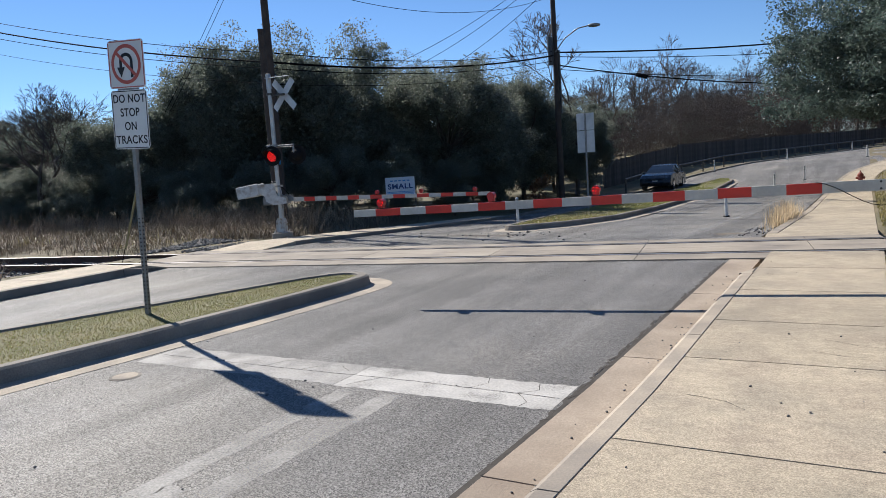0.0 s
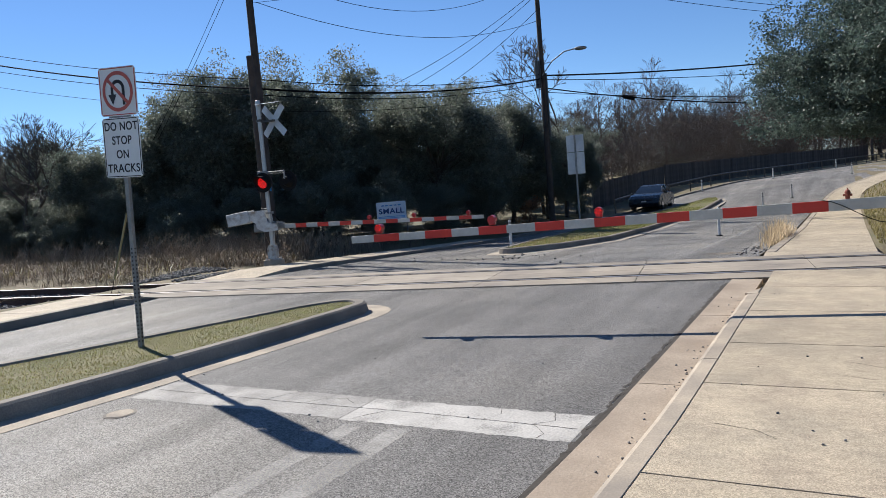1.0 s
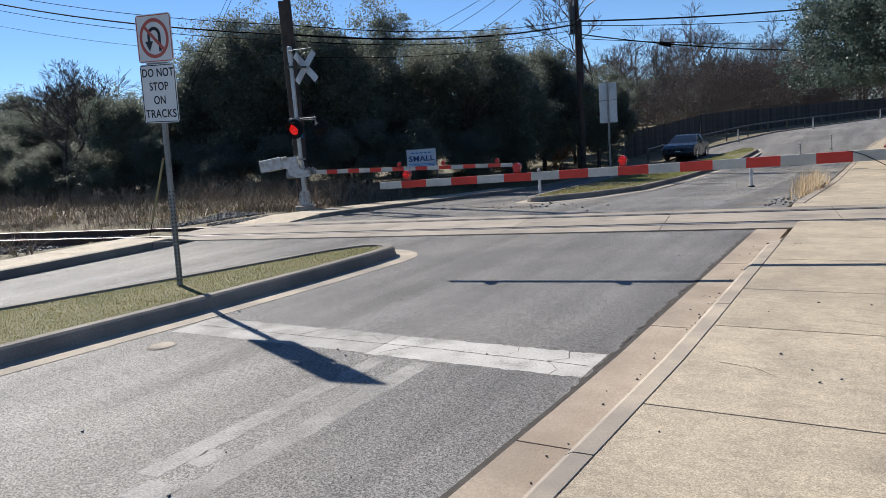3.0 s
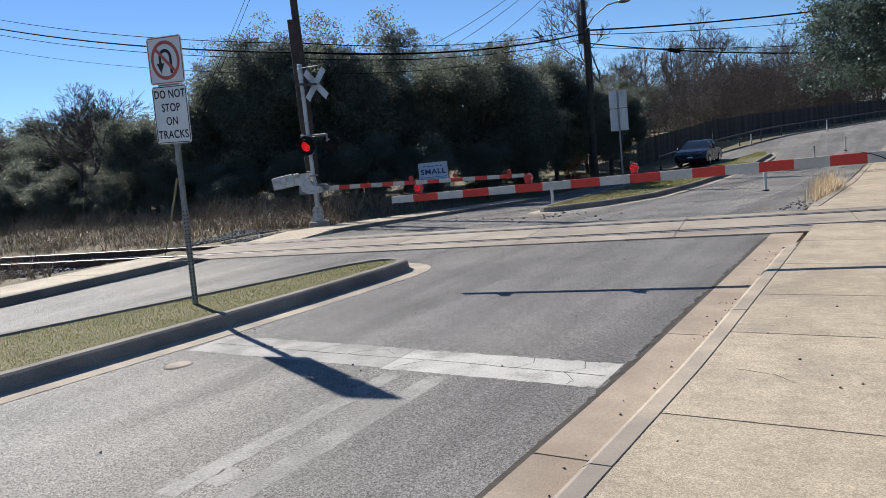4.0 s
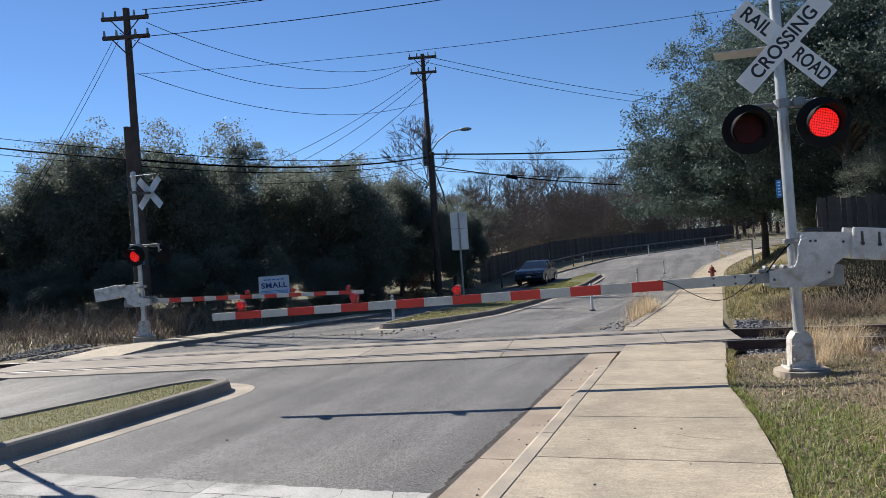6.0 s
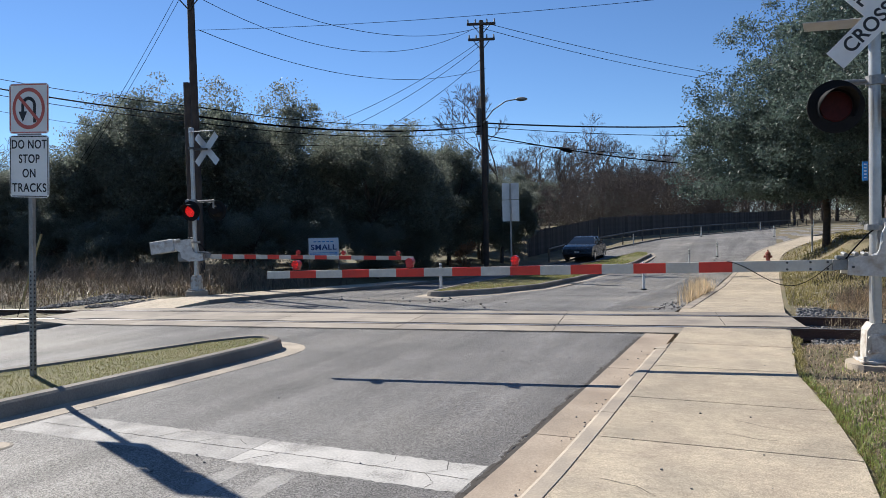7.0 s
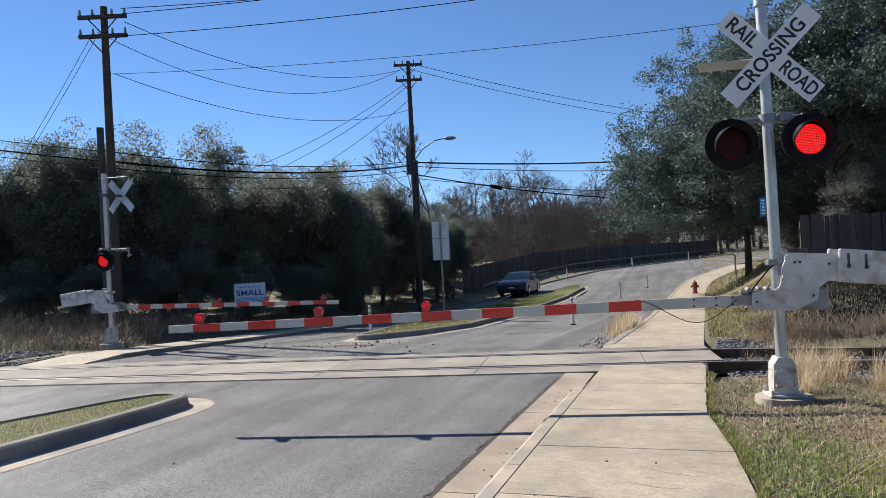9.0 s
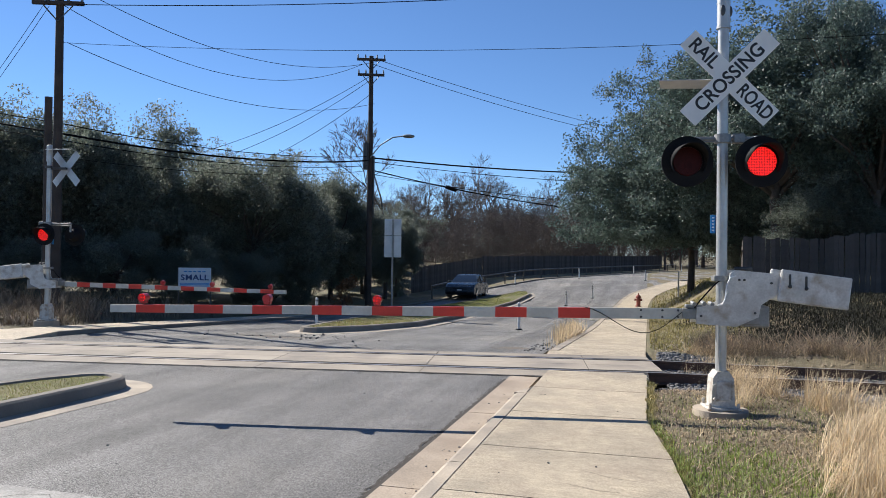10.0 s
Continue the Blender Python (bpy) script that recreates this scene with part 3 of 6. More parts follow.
run_of("sidewalk", "tan concrete sidewalk beyond the tracks", -1.38, 0.15, 0.07, 0.15, far_cuts, M_CONC, "slab")
run_of("kerb", "low concrete kerb beyond the tracks", -1.55, -1.388, 0.08, 0.25, [14.1, 18, 22, 26, 30, 34, 38, 42, 46, 50, 54, 60, 70, 80, 95], M_KERB, "kerb_stone", base=False)
run_of("kerb", "concrete kerb of the opposite street side", LEFT - 0.16, LEFT, 0.13, 0.3, [-10, -6, -2, 2, 5, 8.4], M_KERBD, "kerb_stone", base=False)
run_of("kerb", "concrete kerb of the opposite street side beyond the tracks", LEFT - 0.16, LEFT, 0.09, 0.3, [13, 16, 19, 22, 26, 30, 34, 38, 42, 46, 50, 55, 60, 70, 80, 95], M_KERBD, "kerb_stone", base=False)
run_of("sidewalk", "sunlit concrete sidewalk on the opposite street side", LEFT - 1.45, LEFT - 0.17, 0.12, 0.15, [-10, -8, -6, -4, -2, 0, 2, 4, 5.6, 7.2, 8.9], M_CONC, "slab")
run_of("sidewalk", "sunlit concrete sidewalk opposite beyond the tracks", LEFT - 1.45, LEFT - 0.17, 0.08, 0.15, [13, 14.6, 16.2, 17.8, 19.4, 21, 23, 25], M_CONC, "slab")
run_of("asphalt_edge", "cracked dark strip where asphalt meets gutter", RIGHT - 0.06, RIGHT - 0.022, 0.004, 0.02, [-9, 10.6], M_JOINT, "crack", base=False)


def island(name, label, outline, turf_label, seed):
    """A kerbed median: gutter apron, kerb ring and turf, from a closed outline of (x, y)."""
    ob = tagged(new(name), label, "median", kind="structure")
    pts = [Vector((x, y)) for x, y in outline]
    n = len(pts)

    def inset(d):
        out = []
        for i in range(n):
            a, p, b = pts[i - 1], pts[i], pts[(i + 1) % n]
            n1, n2 = Vector((-(p - a).y, (p - a).x)).normalized(), Vector((-(b - p).y, (b - p).x)).normalized()
            out.append(p + (n1 + n2).normalized() * d / max(0.5, (n1 + n2).length / 2))
        return out
    rings = [(inset(-0.30), 0.004), (inset(0.0), 0.02), (inset(0.025), 0.135), (inset(0.055), 0.155), (inset(0.17), 0.155), (inset(0.19), 0.12)]
    for nm, i0, i1, mm, lab in (("gutter_apron", 0, 1, M_KERB, "pale concrete gutter apron"), ("kerb", 1, 5, M_KERBD, "weathered concrete kerb")):
        bm = B()
        ring_v = []
        for pr, z in rings[i0:i1 + 1]:
            ring_v.append([bm.verts.new((p.x, p.y, float(lie(p.y)) + z)) for p in pr])
        low = [bm.verts.new((p.x, p.y, float(lie(p.y)) - 0.15)) for p in rings[i0][0]]
        ring_v.insert(0, low)
        for a, b in zip(ring_v, ring_v[1:]):
            for i in range(n):
                bm.faces.new((a[i], a[(i + 1) % n], b[(i + 1) % n], b[i]))
        part(nm, bm, mm, ob, lab)
    bm = B()
    tv = [bm.verts.new((p.x, p.y, float(lie(p.y)) + 0.13)) for p in inset(0.18)]
    fs = bmesh.ops.triangle_fill(bm, use_beauty=True, edges=[bm.edges.new((tv[i], tv[(i + 1) % n])) for i in range(n)])
    part("turf", bm, M_TURF, ob, turf_label)
    return inset(0.2)


def arc(cx, cy, r, a0, a1, n):
    return [(cx + r * math.cos(radians(a0 + (a1 - a0) * i / n)), cy + r * math.sin(radians(a0 + (a1 - a0) * i / n))) for i in range(n + 1)]


left1 = [(-8.5 + 0.0, 3.9), (-9.4, 1.2), (-10.0, -2.5), (-10.0, -12)]
right1 = [(-6.9, -12), (-6.75, -2), (-6.47, 2.5), (-6.2, 4.6), (-6.02, 6.5), (-5.96, 7.6)]
isl1 = island("median", "kerbed median with patchy yellow-green turf and rounded nose", right1 + arc(-6.43, 8.05, 0.46, 0, 150, 9) + [(-7.05, 7.9), (-7.6, 6.3)] + left1, "yellow-green winter turf", 1)
isl2 = island("median", "kerbed median beyond the tracks with thin turf", [(-6.95, 47.0), (-7.3, 48.5), (-8.1, 48.6)] + [(-9.2, 44), (-9.6, 36), (-9.6, 28), (-9.0, 21.5), (-8.2, 17.6)] + arc(-7.72, 17.25, 0.4, 190, 300, 6) + [(-6.9, 18.6), (-6.55, 22), (-6.6, 27), (-6.75, 34), (-6.9, 41)], "thin green turf", 2)


# ramps between the sidewalk slabs and the crossing panels
for name, pts in (("near", ((-1.135, 10.74, 0.138), (0.165, 10.74, 0.138), (0.20, 11.22, 0.016), (-1.135, 11.01, 0.016))),
                  ("opposite", ((-12.95, 8.9, 0.118), (-11.5, 8.9, 0.118), (-11.5, 9.38, 0.010), (-12.95, 9.16, 0.010))),
                  ("beyond", ((-12.95, 11.62, 0.002), (-11.5, 11.85, 0.002), (-11.5, 13.0, 0.055), (-12.95, 13.0, 0.055))),
                  ("far", ((-1.52, 13.38, 0.004), (0.16, 13.66, -0.004), (0.15, 14.06, 0.002), (-1.54, 14.06, 0.002)))):
    bm = B()
    top = [bm.verts.new(p) for p in pts]
    low = [bm.verts.new((p[0], p[1], -0.15)) for p in pts]
    bm.faces.new(top)
    for i in range(4):
        bm.faces.new((top[i], top[(i + 1) % 4], low[(i + 1) % 4], low[i]))
    tagged(part("sidewalk_ramp", bm, M_CONC), "short concrete ramp down to the crossing panels", "pavement", kind="structure")


# ---- railway ----
def along(x, off, z):
    """A point on the track: x, distance off the near rail across the track."""
    return Vector((x - off * 0.156, rail_y(x) + off * 0.988, z))


track = tagged(new("railway_track"), "single rusty railway track crossing the street at a slight angle", "railway", kind="structure")
for off in (0.0, 1.34):
    for x0, x1 in ((-60, -12.9), (-12.9, 0.45), (0.45, 60)):
        bm = B()
        steps = max(2, int((x1 - x0) / 2))
        pr = [(-0.07, -0.17), (-0.07, -0.155), (-0.012, -0.14), (-0.012, -0.04), (-0.036, -0.03), (-0.036, 0.0), (0.036, 0.0), (0.036, -0.03), (0.012, -0.04), (0.012, -0.14), (0.07, -0.155), (0.07, -0.17)]
        prev = None
        for k in range(steps + 1):
            x = x0 + (x1 - x0) * k / steps
            cur = [bm.verts.new(along(x, off + a, rail_z(x) + 0.012 + h)) for a, h in pr]
            if prev:
                for i in range(len(pr)):
                    f = bm.faces.new((prev[i], prev[(i + 1) % len(pr)], cur[(i + 1) % len(pr)], cur[i]))
                    f.material_index = 1 if i == 5 else 0
            prev = cur
        part("rail", bm, (M_RAIL, M_RAILTOP), track)
rng = random.Random(5)
for x0, x1 in ((-24, -13.2), (0.7, 16)):
    x = x0
    while x < x1:
        bm = B()
        a, b = along(x, -0.55, 0), along(x, 1.89, 0)
        z = rail_z(x) - 0.25
        rot = Matrix.Rotation(math.atan2(b.y - a.y, b.x - a.x), 4, "Z")
        box(bm, ((a.x + b.x) / 2, (a.y + b.y) / 2, z), (2.6, 0.22, 0.16), rot, 0.012)
        part("tie", bm, M_TIE, track)
        x += 0.55
# crossing surface: concrete panels with dark flangeways
cross = tagged(new("crossing_surface"), "dusty concrete crossing panels set between and beside the rails", "crossing panels", kind="structure")
for off0, off1 in ((-0.62, -0.085), (0.135, 0.662), (0.67, 1.205), (1.425, 1.80)):
    x = -12.9
    edge = 0.12 if off0 < 0 else 0.44
    while x < edge - 0.14:
        w = min(2.45, edge - x)
        bm = B()
        c = [along(x + 0.006, off0, 0), along(x + w - 0.006, off0, 0), along(x + w - 0.006, off1, 0), along(x + 0.006, off1, 0)]
        top = [bm.verts.new((p.x, p.y, 0.013 + rail_z(p.x))) for p in c]
        bot = [bm.verts.new((p.x, p.y, -0.2)) for p in c]
        bm.faces.new(top)
        bm.faces.new(bot[::-1])
        for i in range(4):
            bm.faces.new((top[i], top[(i + 1) % 4], bot[(i + 1) % 4], bot[i]))
        part("panel", bm, M_PANEL, cross)
        x += 2.45
bm = B()
c = [along(-12.9, -0.66, 0), along(0.11, -0.66, 0), along(0.43, 1.84, 0), along(-12.9, 1.84, 0)]
bm.faces.new([bm.verts.new((p.x, p.y, 0.005)) for p in c])
part("flangeway", bm, M_SLOT, cross, "dark rubber flangeway bed")


def stones(name, label, n, spot, size, seed):
    """Loose broken stones as one mesh: squashed eight-cornered lumps."""
    g_ = np.random.default_rng(seed)
    p = np.array([spot(g_) for _ in range(n)])
    cube = np.array([(-1, -1, -1), (1, -1, -1), (1, 1, -1), (-1, 1, -1), (-1, -1, 1), (1, -1, 1), (1, 1, 1), (-1, 1, 1)], float) * 0.5
    fq = np.array([(0, 3, 2, 1), (4, 5, 6, 7), (0, 1, 5, 4), (1, 2, 6, 5), (2, 3, 7, 6), (3, 0, 4, 7)])
    v = cube[None] * (1 + 0.5 * g_.uniform(-1, 1, (n, 8, 3)))
    v *= (size * g_.uniform(0.5, 1.3, (n, 1, 1))) * np.array([1, 1, 0.7])
    a = g_.uniform(0, 6.28, n)
    ca, sa = np.cos(a)[:, None], np.sin(a)[:, None]
    v = np.stack([v[..., 0] * ca - v[..., 1] * sa, v[..., 0] * sa + v[..., 1] * ca, v[..., 2]], -1) + p[:, None]
    f = (fq[None] + 8 * np.arange(n)[:, None, None]).reshape(-1, 4)
    return tagged(raw(name, v.reshape(-1, 3), f, M_ROCK), label, "gravel", kind="stuff")


def ballast_spot(x0, x1):
    def spot(g_):
        x, off = g_.uniform(x0, x1), g_.normal(0.7, 1.25)
        p = along(x, off, 0)
        return (p.x, p.y, rail_z(x) - 0.16 - 0.11 * max(0, abs(off - 0.75) - 1.4) + g_.uniform(-0.02, 0.03))
    return spot


stones("ballast", "grey broken-stone ballast under the rails", 26000, ballast_spot(0.45, 9), 0.044, 1)
stones("ballast", "grey broken-stone ballast beside the street", 5000, ballast_spot(-24, -12.9), 0.06, 2)
for x0, x1, y0, y1, n_, seed_ in ((0.35, 1.5, 13.75, 14.7, 1800, 11), (0.30, 1.3, 10.75, 11.45, 900, 12), (2.2, 6.0, 10.3, 11.9, 5200, 13), (-16.0, -12.7, 11.9, 14.2, 2600, 14)):
    stones("ballast", "loose grey ballast spilled beside the rails", n_,
           lambda g_: ((lambda x, y: (x, y, float(land(x, y)) + g_.uniform(0.0, 0.035)))(g_.uniform(x0, x1), g_.uniform(y0, y1) + SKEW * (g_.uniform(x0, x1) - x0) * 0.5)), 0.042, seed_)
stones("gravel", "loose gravel scattered on the asphalt", 38, lambda g_: ((lambda x, y: (x, y, float(lie(y)) + 0.012))(g_.normal(-7.3, 1.0), g_.normal(15.6, 0.7))), 0.035, 3)
stones("gravel", "loose gravel along the gutter", 60, lambda g_: ((lambda x, y: (x, y, float(lie(y)) + 0.012))(g_.normal(-1.85, 0.16), g_.uniform(14.2, 18))), 0.028, 4)
stones("gravel", "dark crumbs scattered on the sidewalk", 22, lambda g_: ((lambda x, y: (x, y, 0.143))(g_.uniform(-1.05, 0.1), g_.uniform(1.5, 10))), 0.010, 6)
stones("gravel", "crumbs of stone lying in the gutter", 110, lambda g_: ((lambda x, y: (x, y, 0.010))(-1.31 - abs(g_.normal(0, 0.10)), g_.uniform(1.2, 9.5))), 0.011, 7)
stones("gravel", "a few loose stones on the road", 26, lambda g_: ((lambda x, y: (x, y, 0.005))(g_.uniform(-6, -1.8), g_.uniform(2, 10))), 0.014, 5)


# ---- grass and weeds ----
def blades(name, label, n, spot, height, width, lean, material, seed, category="grass", wind=0.0):
    """Grass blades as one mesh: each a bent strip of a quad and its tip."""
    g_ = np.random.default_rng(seed)
    p = spot(g_, n)
    n = len(p)
    a = g_.uniform(0, 2 * np.pi, n)
    a = np.where(g_.uniform(0, 1, n) < wind, g_.normal(0.25, 0.55, n), a)
    h = height * np.clip(g_.normal(0.75, 0.3, n), 0.2, 1.5)
    d = np.stack([np.cos(a), np.sin(a), 0 * a], 1)
    side = np.stack([-np.sin(a), np.cos(a), 0 * a], 1) * (width * g_.uniform(0.6, 1.3, n))[:, None]
    L = (lean * g_.uniform(0.0, 1.0, n) ** 1.5 * 1.5 * h)[:, None]
    up = np.array([0, 0, 1.0])
    v0, v1 = p - side, p + side
    mid = p + d * L * 0.35 + up * (h * 0.62)[:, None]
    tip = p + d * L + up * np.sqrt(np.clip(h[:, None] ** 2 - 0.5 * L ** 2, 0.02 * h[:, None] ** 2, None))
    v = np.stack([v0, v1, mid + side * 0.7, mid - side * 0.7, tip + side * 0.1, tip - side * 0.1], 1).reshape(-1, 3)
    i = 6 * np.arange(n)
    f = np.concatenate([np.stack([i, i + 1, i + 2, i + 3], 1), np.stack([i + 3, i + 2, i + 4, i + 5], 1)])
    return tagged(raw(name, v, f, material), label, category, kind="stuff")


def within(poly, x, y):
    ins = np.zeros(len(x), bool)
    for i in range(len(poly)):
        (x0, y0), (x1, y1) = poly[i - 1], poly[i]
        c = ((y0 > y) != (y1 > y)) & (x < (x1 - x0) * (y - y0) / (y1 - y0 + 1e-9) + x0)
        ins ^= c
    return ins


def on_island(poly, y0=-20.0, dense=None):
    pts = [(p[0], p[1]) for p in poly]
    xs_, ys_ = [p[0] for p in pts], [max(y0, p[1]) for p in pts]

    def spot(g_, n):
        x, y = g_.uniform(min(xs_), max(xs_), n), g_.uniform(min(ys_), max(ys_), n)
        ok = within(pts, x, y)
        x, y = x[ok], y[ok]
        if dense:
            keep = dense(x, y) > g_.uniform(0, 1, len(x))
            x, y = x[keep], y[keep]
        return np.stack([x, y, lie(y) + 0.125], 1)
    return spot


def patchy(x, y):
    return 0.5 + 0.5 * np.sin(2.1 * x + 1.3 * y) * np.sin(1.7 * y - 0.8 * x)


blades("median_grass", "short yellowed turf on the median", 95000, on_island(isl1, 0.0), 0.022, 0.003, 0.9, M_GRASSY, 11)
blades("median_grass", "short green turf on the median", 52000, on_island(isl1, 0.0, lambda x, y: 0.25 + 0.75 * np.clip((y - 5) / 3, 0, 1) * patchy(x, y)), 0.024, 0.003, 0.8, M_GRASSG, 12)
blades("median_grass", "thin yellowed turf on the far median", 26000, on_island(isl2), 0.06, 0.008, 0.9, M_GRASSY, 13)
blades("median_grass", "green turf on the far median", 20000, on_island(isl2, 16, lambda x, y: np.clip((y - 22) / 10, 0.15, 1)), 0.07, 0.009, 0.8, M_GRASSG, 14)


def open_spot(x0, x1, y0, y1, keep):
    def spot(g_, n):
        x, y = g_.uniform(x0, x1, n), g_.uniform(y0, y1, n)
        ok = keep(x, y) > g_.uniform(0, 1, n)
        x, y = x[ok], y[ok]
        return np.stack([x, y, land(x, y)], 1)
    return spot


def off_walk(x, y):
    return x > np.interp(y, [-20, 4.6, 5.7, 6.8, 7.9, 20], [0.60, 0.58, 0.52, 0.42, 0.26, 0.24])


def off_track(x, y):
    t = (y - rail_y(x, 0.72)) / 1.0
    return np.abs(t) > 1.9


def clumps(seed, n, x0, x1, y0, y1, r, keep, per=90):
    """Tufts: gaussian bunches of blades."""
    def spot(g_, total):
        k = max(1, total // per)
        cx, cy = g_.uniform(x0, x1, k), g_.uniform(y0, y1, k)
        ok = keep(cx, cy) > g_.uniform(0, 1, k)
        cx, cy = cx[ok], cy[ok]
        x = (cx[:, None] + g_.normal(0, r, (len(cx), per))).ravel()
        y = (cy[:, None] + g_.normal(0, r, (len(cx), per))).ravel()
        ok = off_walk(x, y) | (x < -12)
        x, y = x[ok], y[ok]
        return np.stack([x, y, land(x, y) - 0.02], 1)
    return spot


def beside_walk(g_, n):
    """Spots in a narrow ragged band along the edge of the sidewalk."""
    y = g_.uniform(1.0, 10.2, n)
    x = np.interp(y, [-20, 4.6, 5.7, 6.8, 7.9, 20], [0.53, 0.52, 0.46, 0.34, 0.18, 0.17]) + bend(y) + 0.01 + 0.09 * g_.uniform(0, 1, n) ** 1.6 + 0.02 * np.sin(9 * y)
    return np.stack([x, y, lie(y) + 0.115], 1)


blades("verge_grass", "ragged green grass along the sidewalk edge", 5200, lambda g_, n: (lambda p: p[p[:, 1] < 7.9])(beside_walk(g_, n)), 0.05, 0.004, 1.2, M_GRASSG, 20)
blades("verge_grass", "dry brown grass along the sidewalk edge", 5200, beside_walk, 0.045, 0.004, 1.4, M_GRASSY, 19)
blades("verge_grass", "fresh green grass beside the sidewalk", 52000,
       open_spot(0.3, 3.2, 1.0, 9.6, lambda x, y: off_walk(x, y) * (np.clip(1.5 - 1.1 * np.abs(x - 0.85) - 1.2 * np.clip(y - 6.2, 0, 9), 0.0, 1) + 0.16 * patchy(3 * x, 3 * y))), 0.055, 0.004, 1.1, M_GRASSG, 21)
blades("verge_grass", "flattened dry grass around the signal base", 30000,
       open_spot(0.2, 5, 3.0, 10.4, lambda x, y: off_walk(x, y) * off_track(x, y) * (0.35 + 0.65 * patchy(4 * x, 3 * y))), 0.05, 0.003, 1.6, M_TWIG, 22)
blades("verge_grass", "bleached dead grass around the signal base", 16000,
       open_spot(0.2, 5, 3.0, 10.4, lambda x, y: off_walk(x, y) * off_track(x, y) * (0.2 + 0.8 * patchy(3 * y, 5 * x))), 0.05, 0.003, 1.7, M_STRAW, 33)
blades("tall_dry_grass", "tall windblown straw-coloured grass tussocks near the rails", 120000,
       clumps(1, 0, 1.15, 5.5, 4.2, 9.6, 0.09, lambda x, y: off_track(x, y) * np.clip((x - 1.25 - 0.30 * np.clip(y - 6.4, 0, 9)) * 1.8, 0, 1) * (y < 7.7 + 0.10 * x) * 0.9, 220), 0.46, 0.0026, 2.0, M_STRAW, 23, wind=0.85)
blades("tall_dry_grass", "wispy straw-coloured tufts between the rails and signal", 5200,
       clumps(1, 0, 1.05, 4.0, 8.9, 10.5, 0.06, lambda x, y: (0.9 - 0.5 * (x > 2.0)) + 0 * x, 140), 0.44, 0.0026, 1.2, M_STRAW, 24, wind=0.7)
blades("tall_dry_grass", "wispy straw-coloured tufts beside the rail", 5000,
       clumps(1, 0, 0.75, 2.2, 12.9, 13.8, 0.07, lambda x, y: 0.8 + 0 * x, 140), 0.40, 0.003, 1.2, M_STRAW, 34, wind=0.6)
blades("tall_dry_grass", "dry grass tufts beyond the rails", 17000,
       clumps(1, 0, 0.5, 14, 13.7, 18.5, 0.2, lambda x, y: np.clip((y - rail_y(x, 2.3)) * 2, 0, 1) * np.clip((x - 0.3) * 0.8, 0.15, 1) * (y - SKEW * x < 14.9) * 0.7), 0.25, 0.004, 1.5, M_STRAW, 25)
blades("dry_brush", "brown dry weeds beyond the rails", 30000,
       clumps(1, 0, 1.6, 14, 14.2, 19.0, 0.3, lambda x, y: np.clip((y - rail_y(x, 2.7)) * 1.5, 0, 1) * (y - SKEW * x < 15.2) * 0.9), 0.24, 0.004, 2.0, M_TWIG, 26)
blades("ground_cover", "low weeds on the bank below the fence, shade put into their colour", 120000,
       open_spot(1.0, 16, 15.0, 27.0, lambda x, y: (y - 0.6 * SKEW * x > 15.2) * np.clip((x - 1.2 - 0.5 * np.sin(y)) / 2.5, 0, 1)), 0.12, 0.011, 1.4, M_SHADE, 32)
blades("dry_brush", "green-yellow weeds beside the far sidewalk", 9000,
       open_spot(0.2, 2.5, 15.5, 34, lambda x, y: off_walk(x, y) * 1.0), 0.10, 0.008, 1.0, M_GRASSY, 27)
blades("tall_dry_grass", "tall dry grass and weeds along the opposite side", 60000,
       clumps(1, 0, -34, -13.8, 8.0, 22, 0.3, lambda x, y: off_track(x, y) * np.clip((np.abs(y - rail_y(x, 0.7)) - 1.6) * 0.7, 0, 1) * np.clip((-14.2 - x) / 4, 0.12, 1) * 0.8), 0.30, 0.007, 1.8, M_WEED, 28)
blades("dry_brush", "brown brush along the opposite side", 50000,
       clumps(1, 0, -36, -13.8, 11.5, 24, 0.4, lambda x, y: off_track(x, y) * np.clip((y - rail_y(x, 3.4)) * 0.5, 0, 1) * np.clip((-14.2 - x) / 3, 0.2, 1)), 0.42, 0.008, 1.6, M_WEED, 29)
blades("tall_dry_grass", "yellow-green weeds on the opposite bank", 26000,
       clumps(1, 0, -36, -15.5, 12.5, 23, 0.5, lambda x, y: off_track(x, y) * np.clip((y - rail_y(x, 3.0)) * 0.5, 0, 1) * patchy(0.4 * x, 0.9 * y)), 0.26, 0.009, 1.6, M_GRASSY, 35)
blades("tall_dry_grass", "straw-coloured weeds on the opposite bank", 16000,
       clumps(1, 0, -36, -15.0, 12.5, 23, 0.5, lambda x, y: off_track(x, y) * np.clip((y - rail_y(x, 3.0)) * 0.5, 0, 1) * patchy(0.9 * y, 0.5 * x)), 0.36, 0.007, 1.6, M_TWIG, 36)
blades("dry_brush", "dry weeds sprouting in the gutter", 1600,
       lambda g_, n: (lambda x, y: np.stack([x, y, lie(y) + 0.0], 1))(g_.normal(-1.72, 0.10, n), g_.normal(19.5, 1.3, n)), 0.40, 0.006, 0.9, M_STRAW, 30)
blades("roadside_grass", "mown yellow-green grass round the far bend", 26000,
       open_spot(0.3, 22, 36, 64, lambda x, y: (x > bend(y) + 0.3) * 1.0), 0.12, 0.02, 0.8, M_GRASSY, 31)


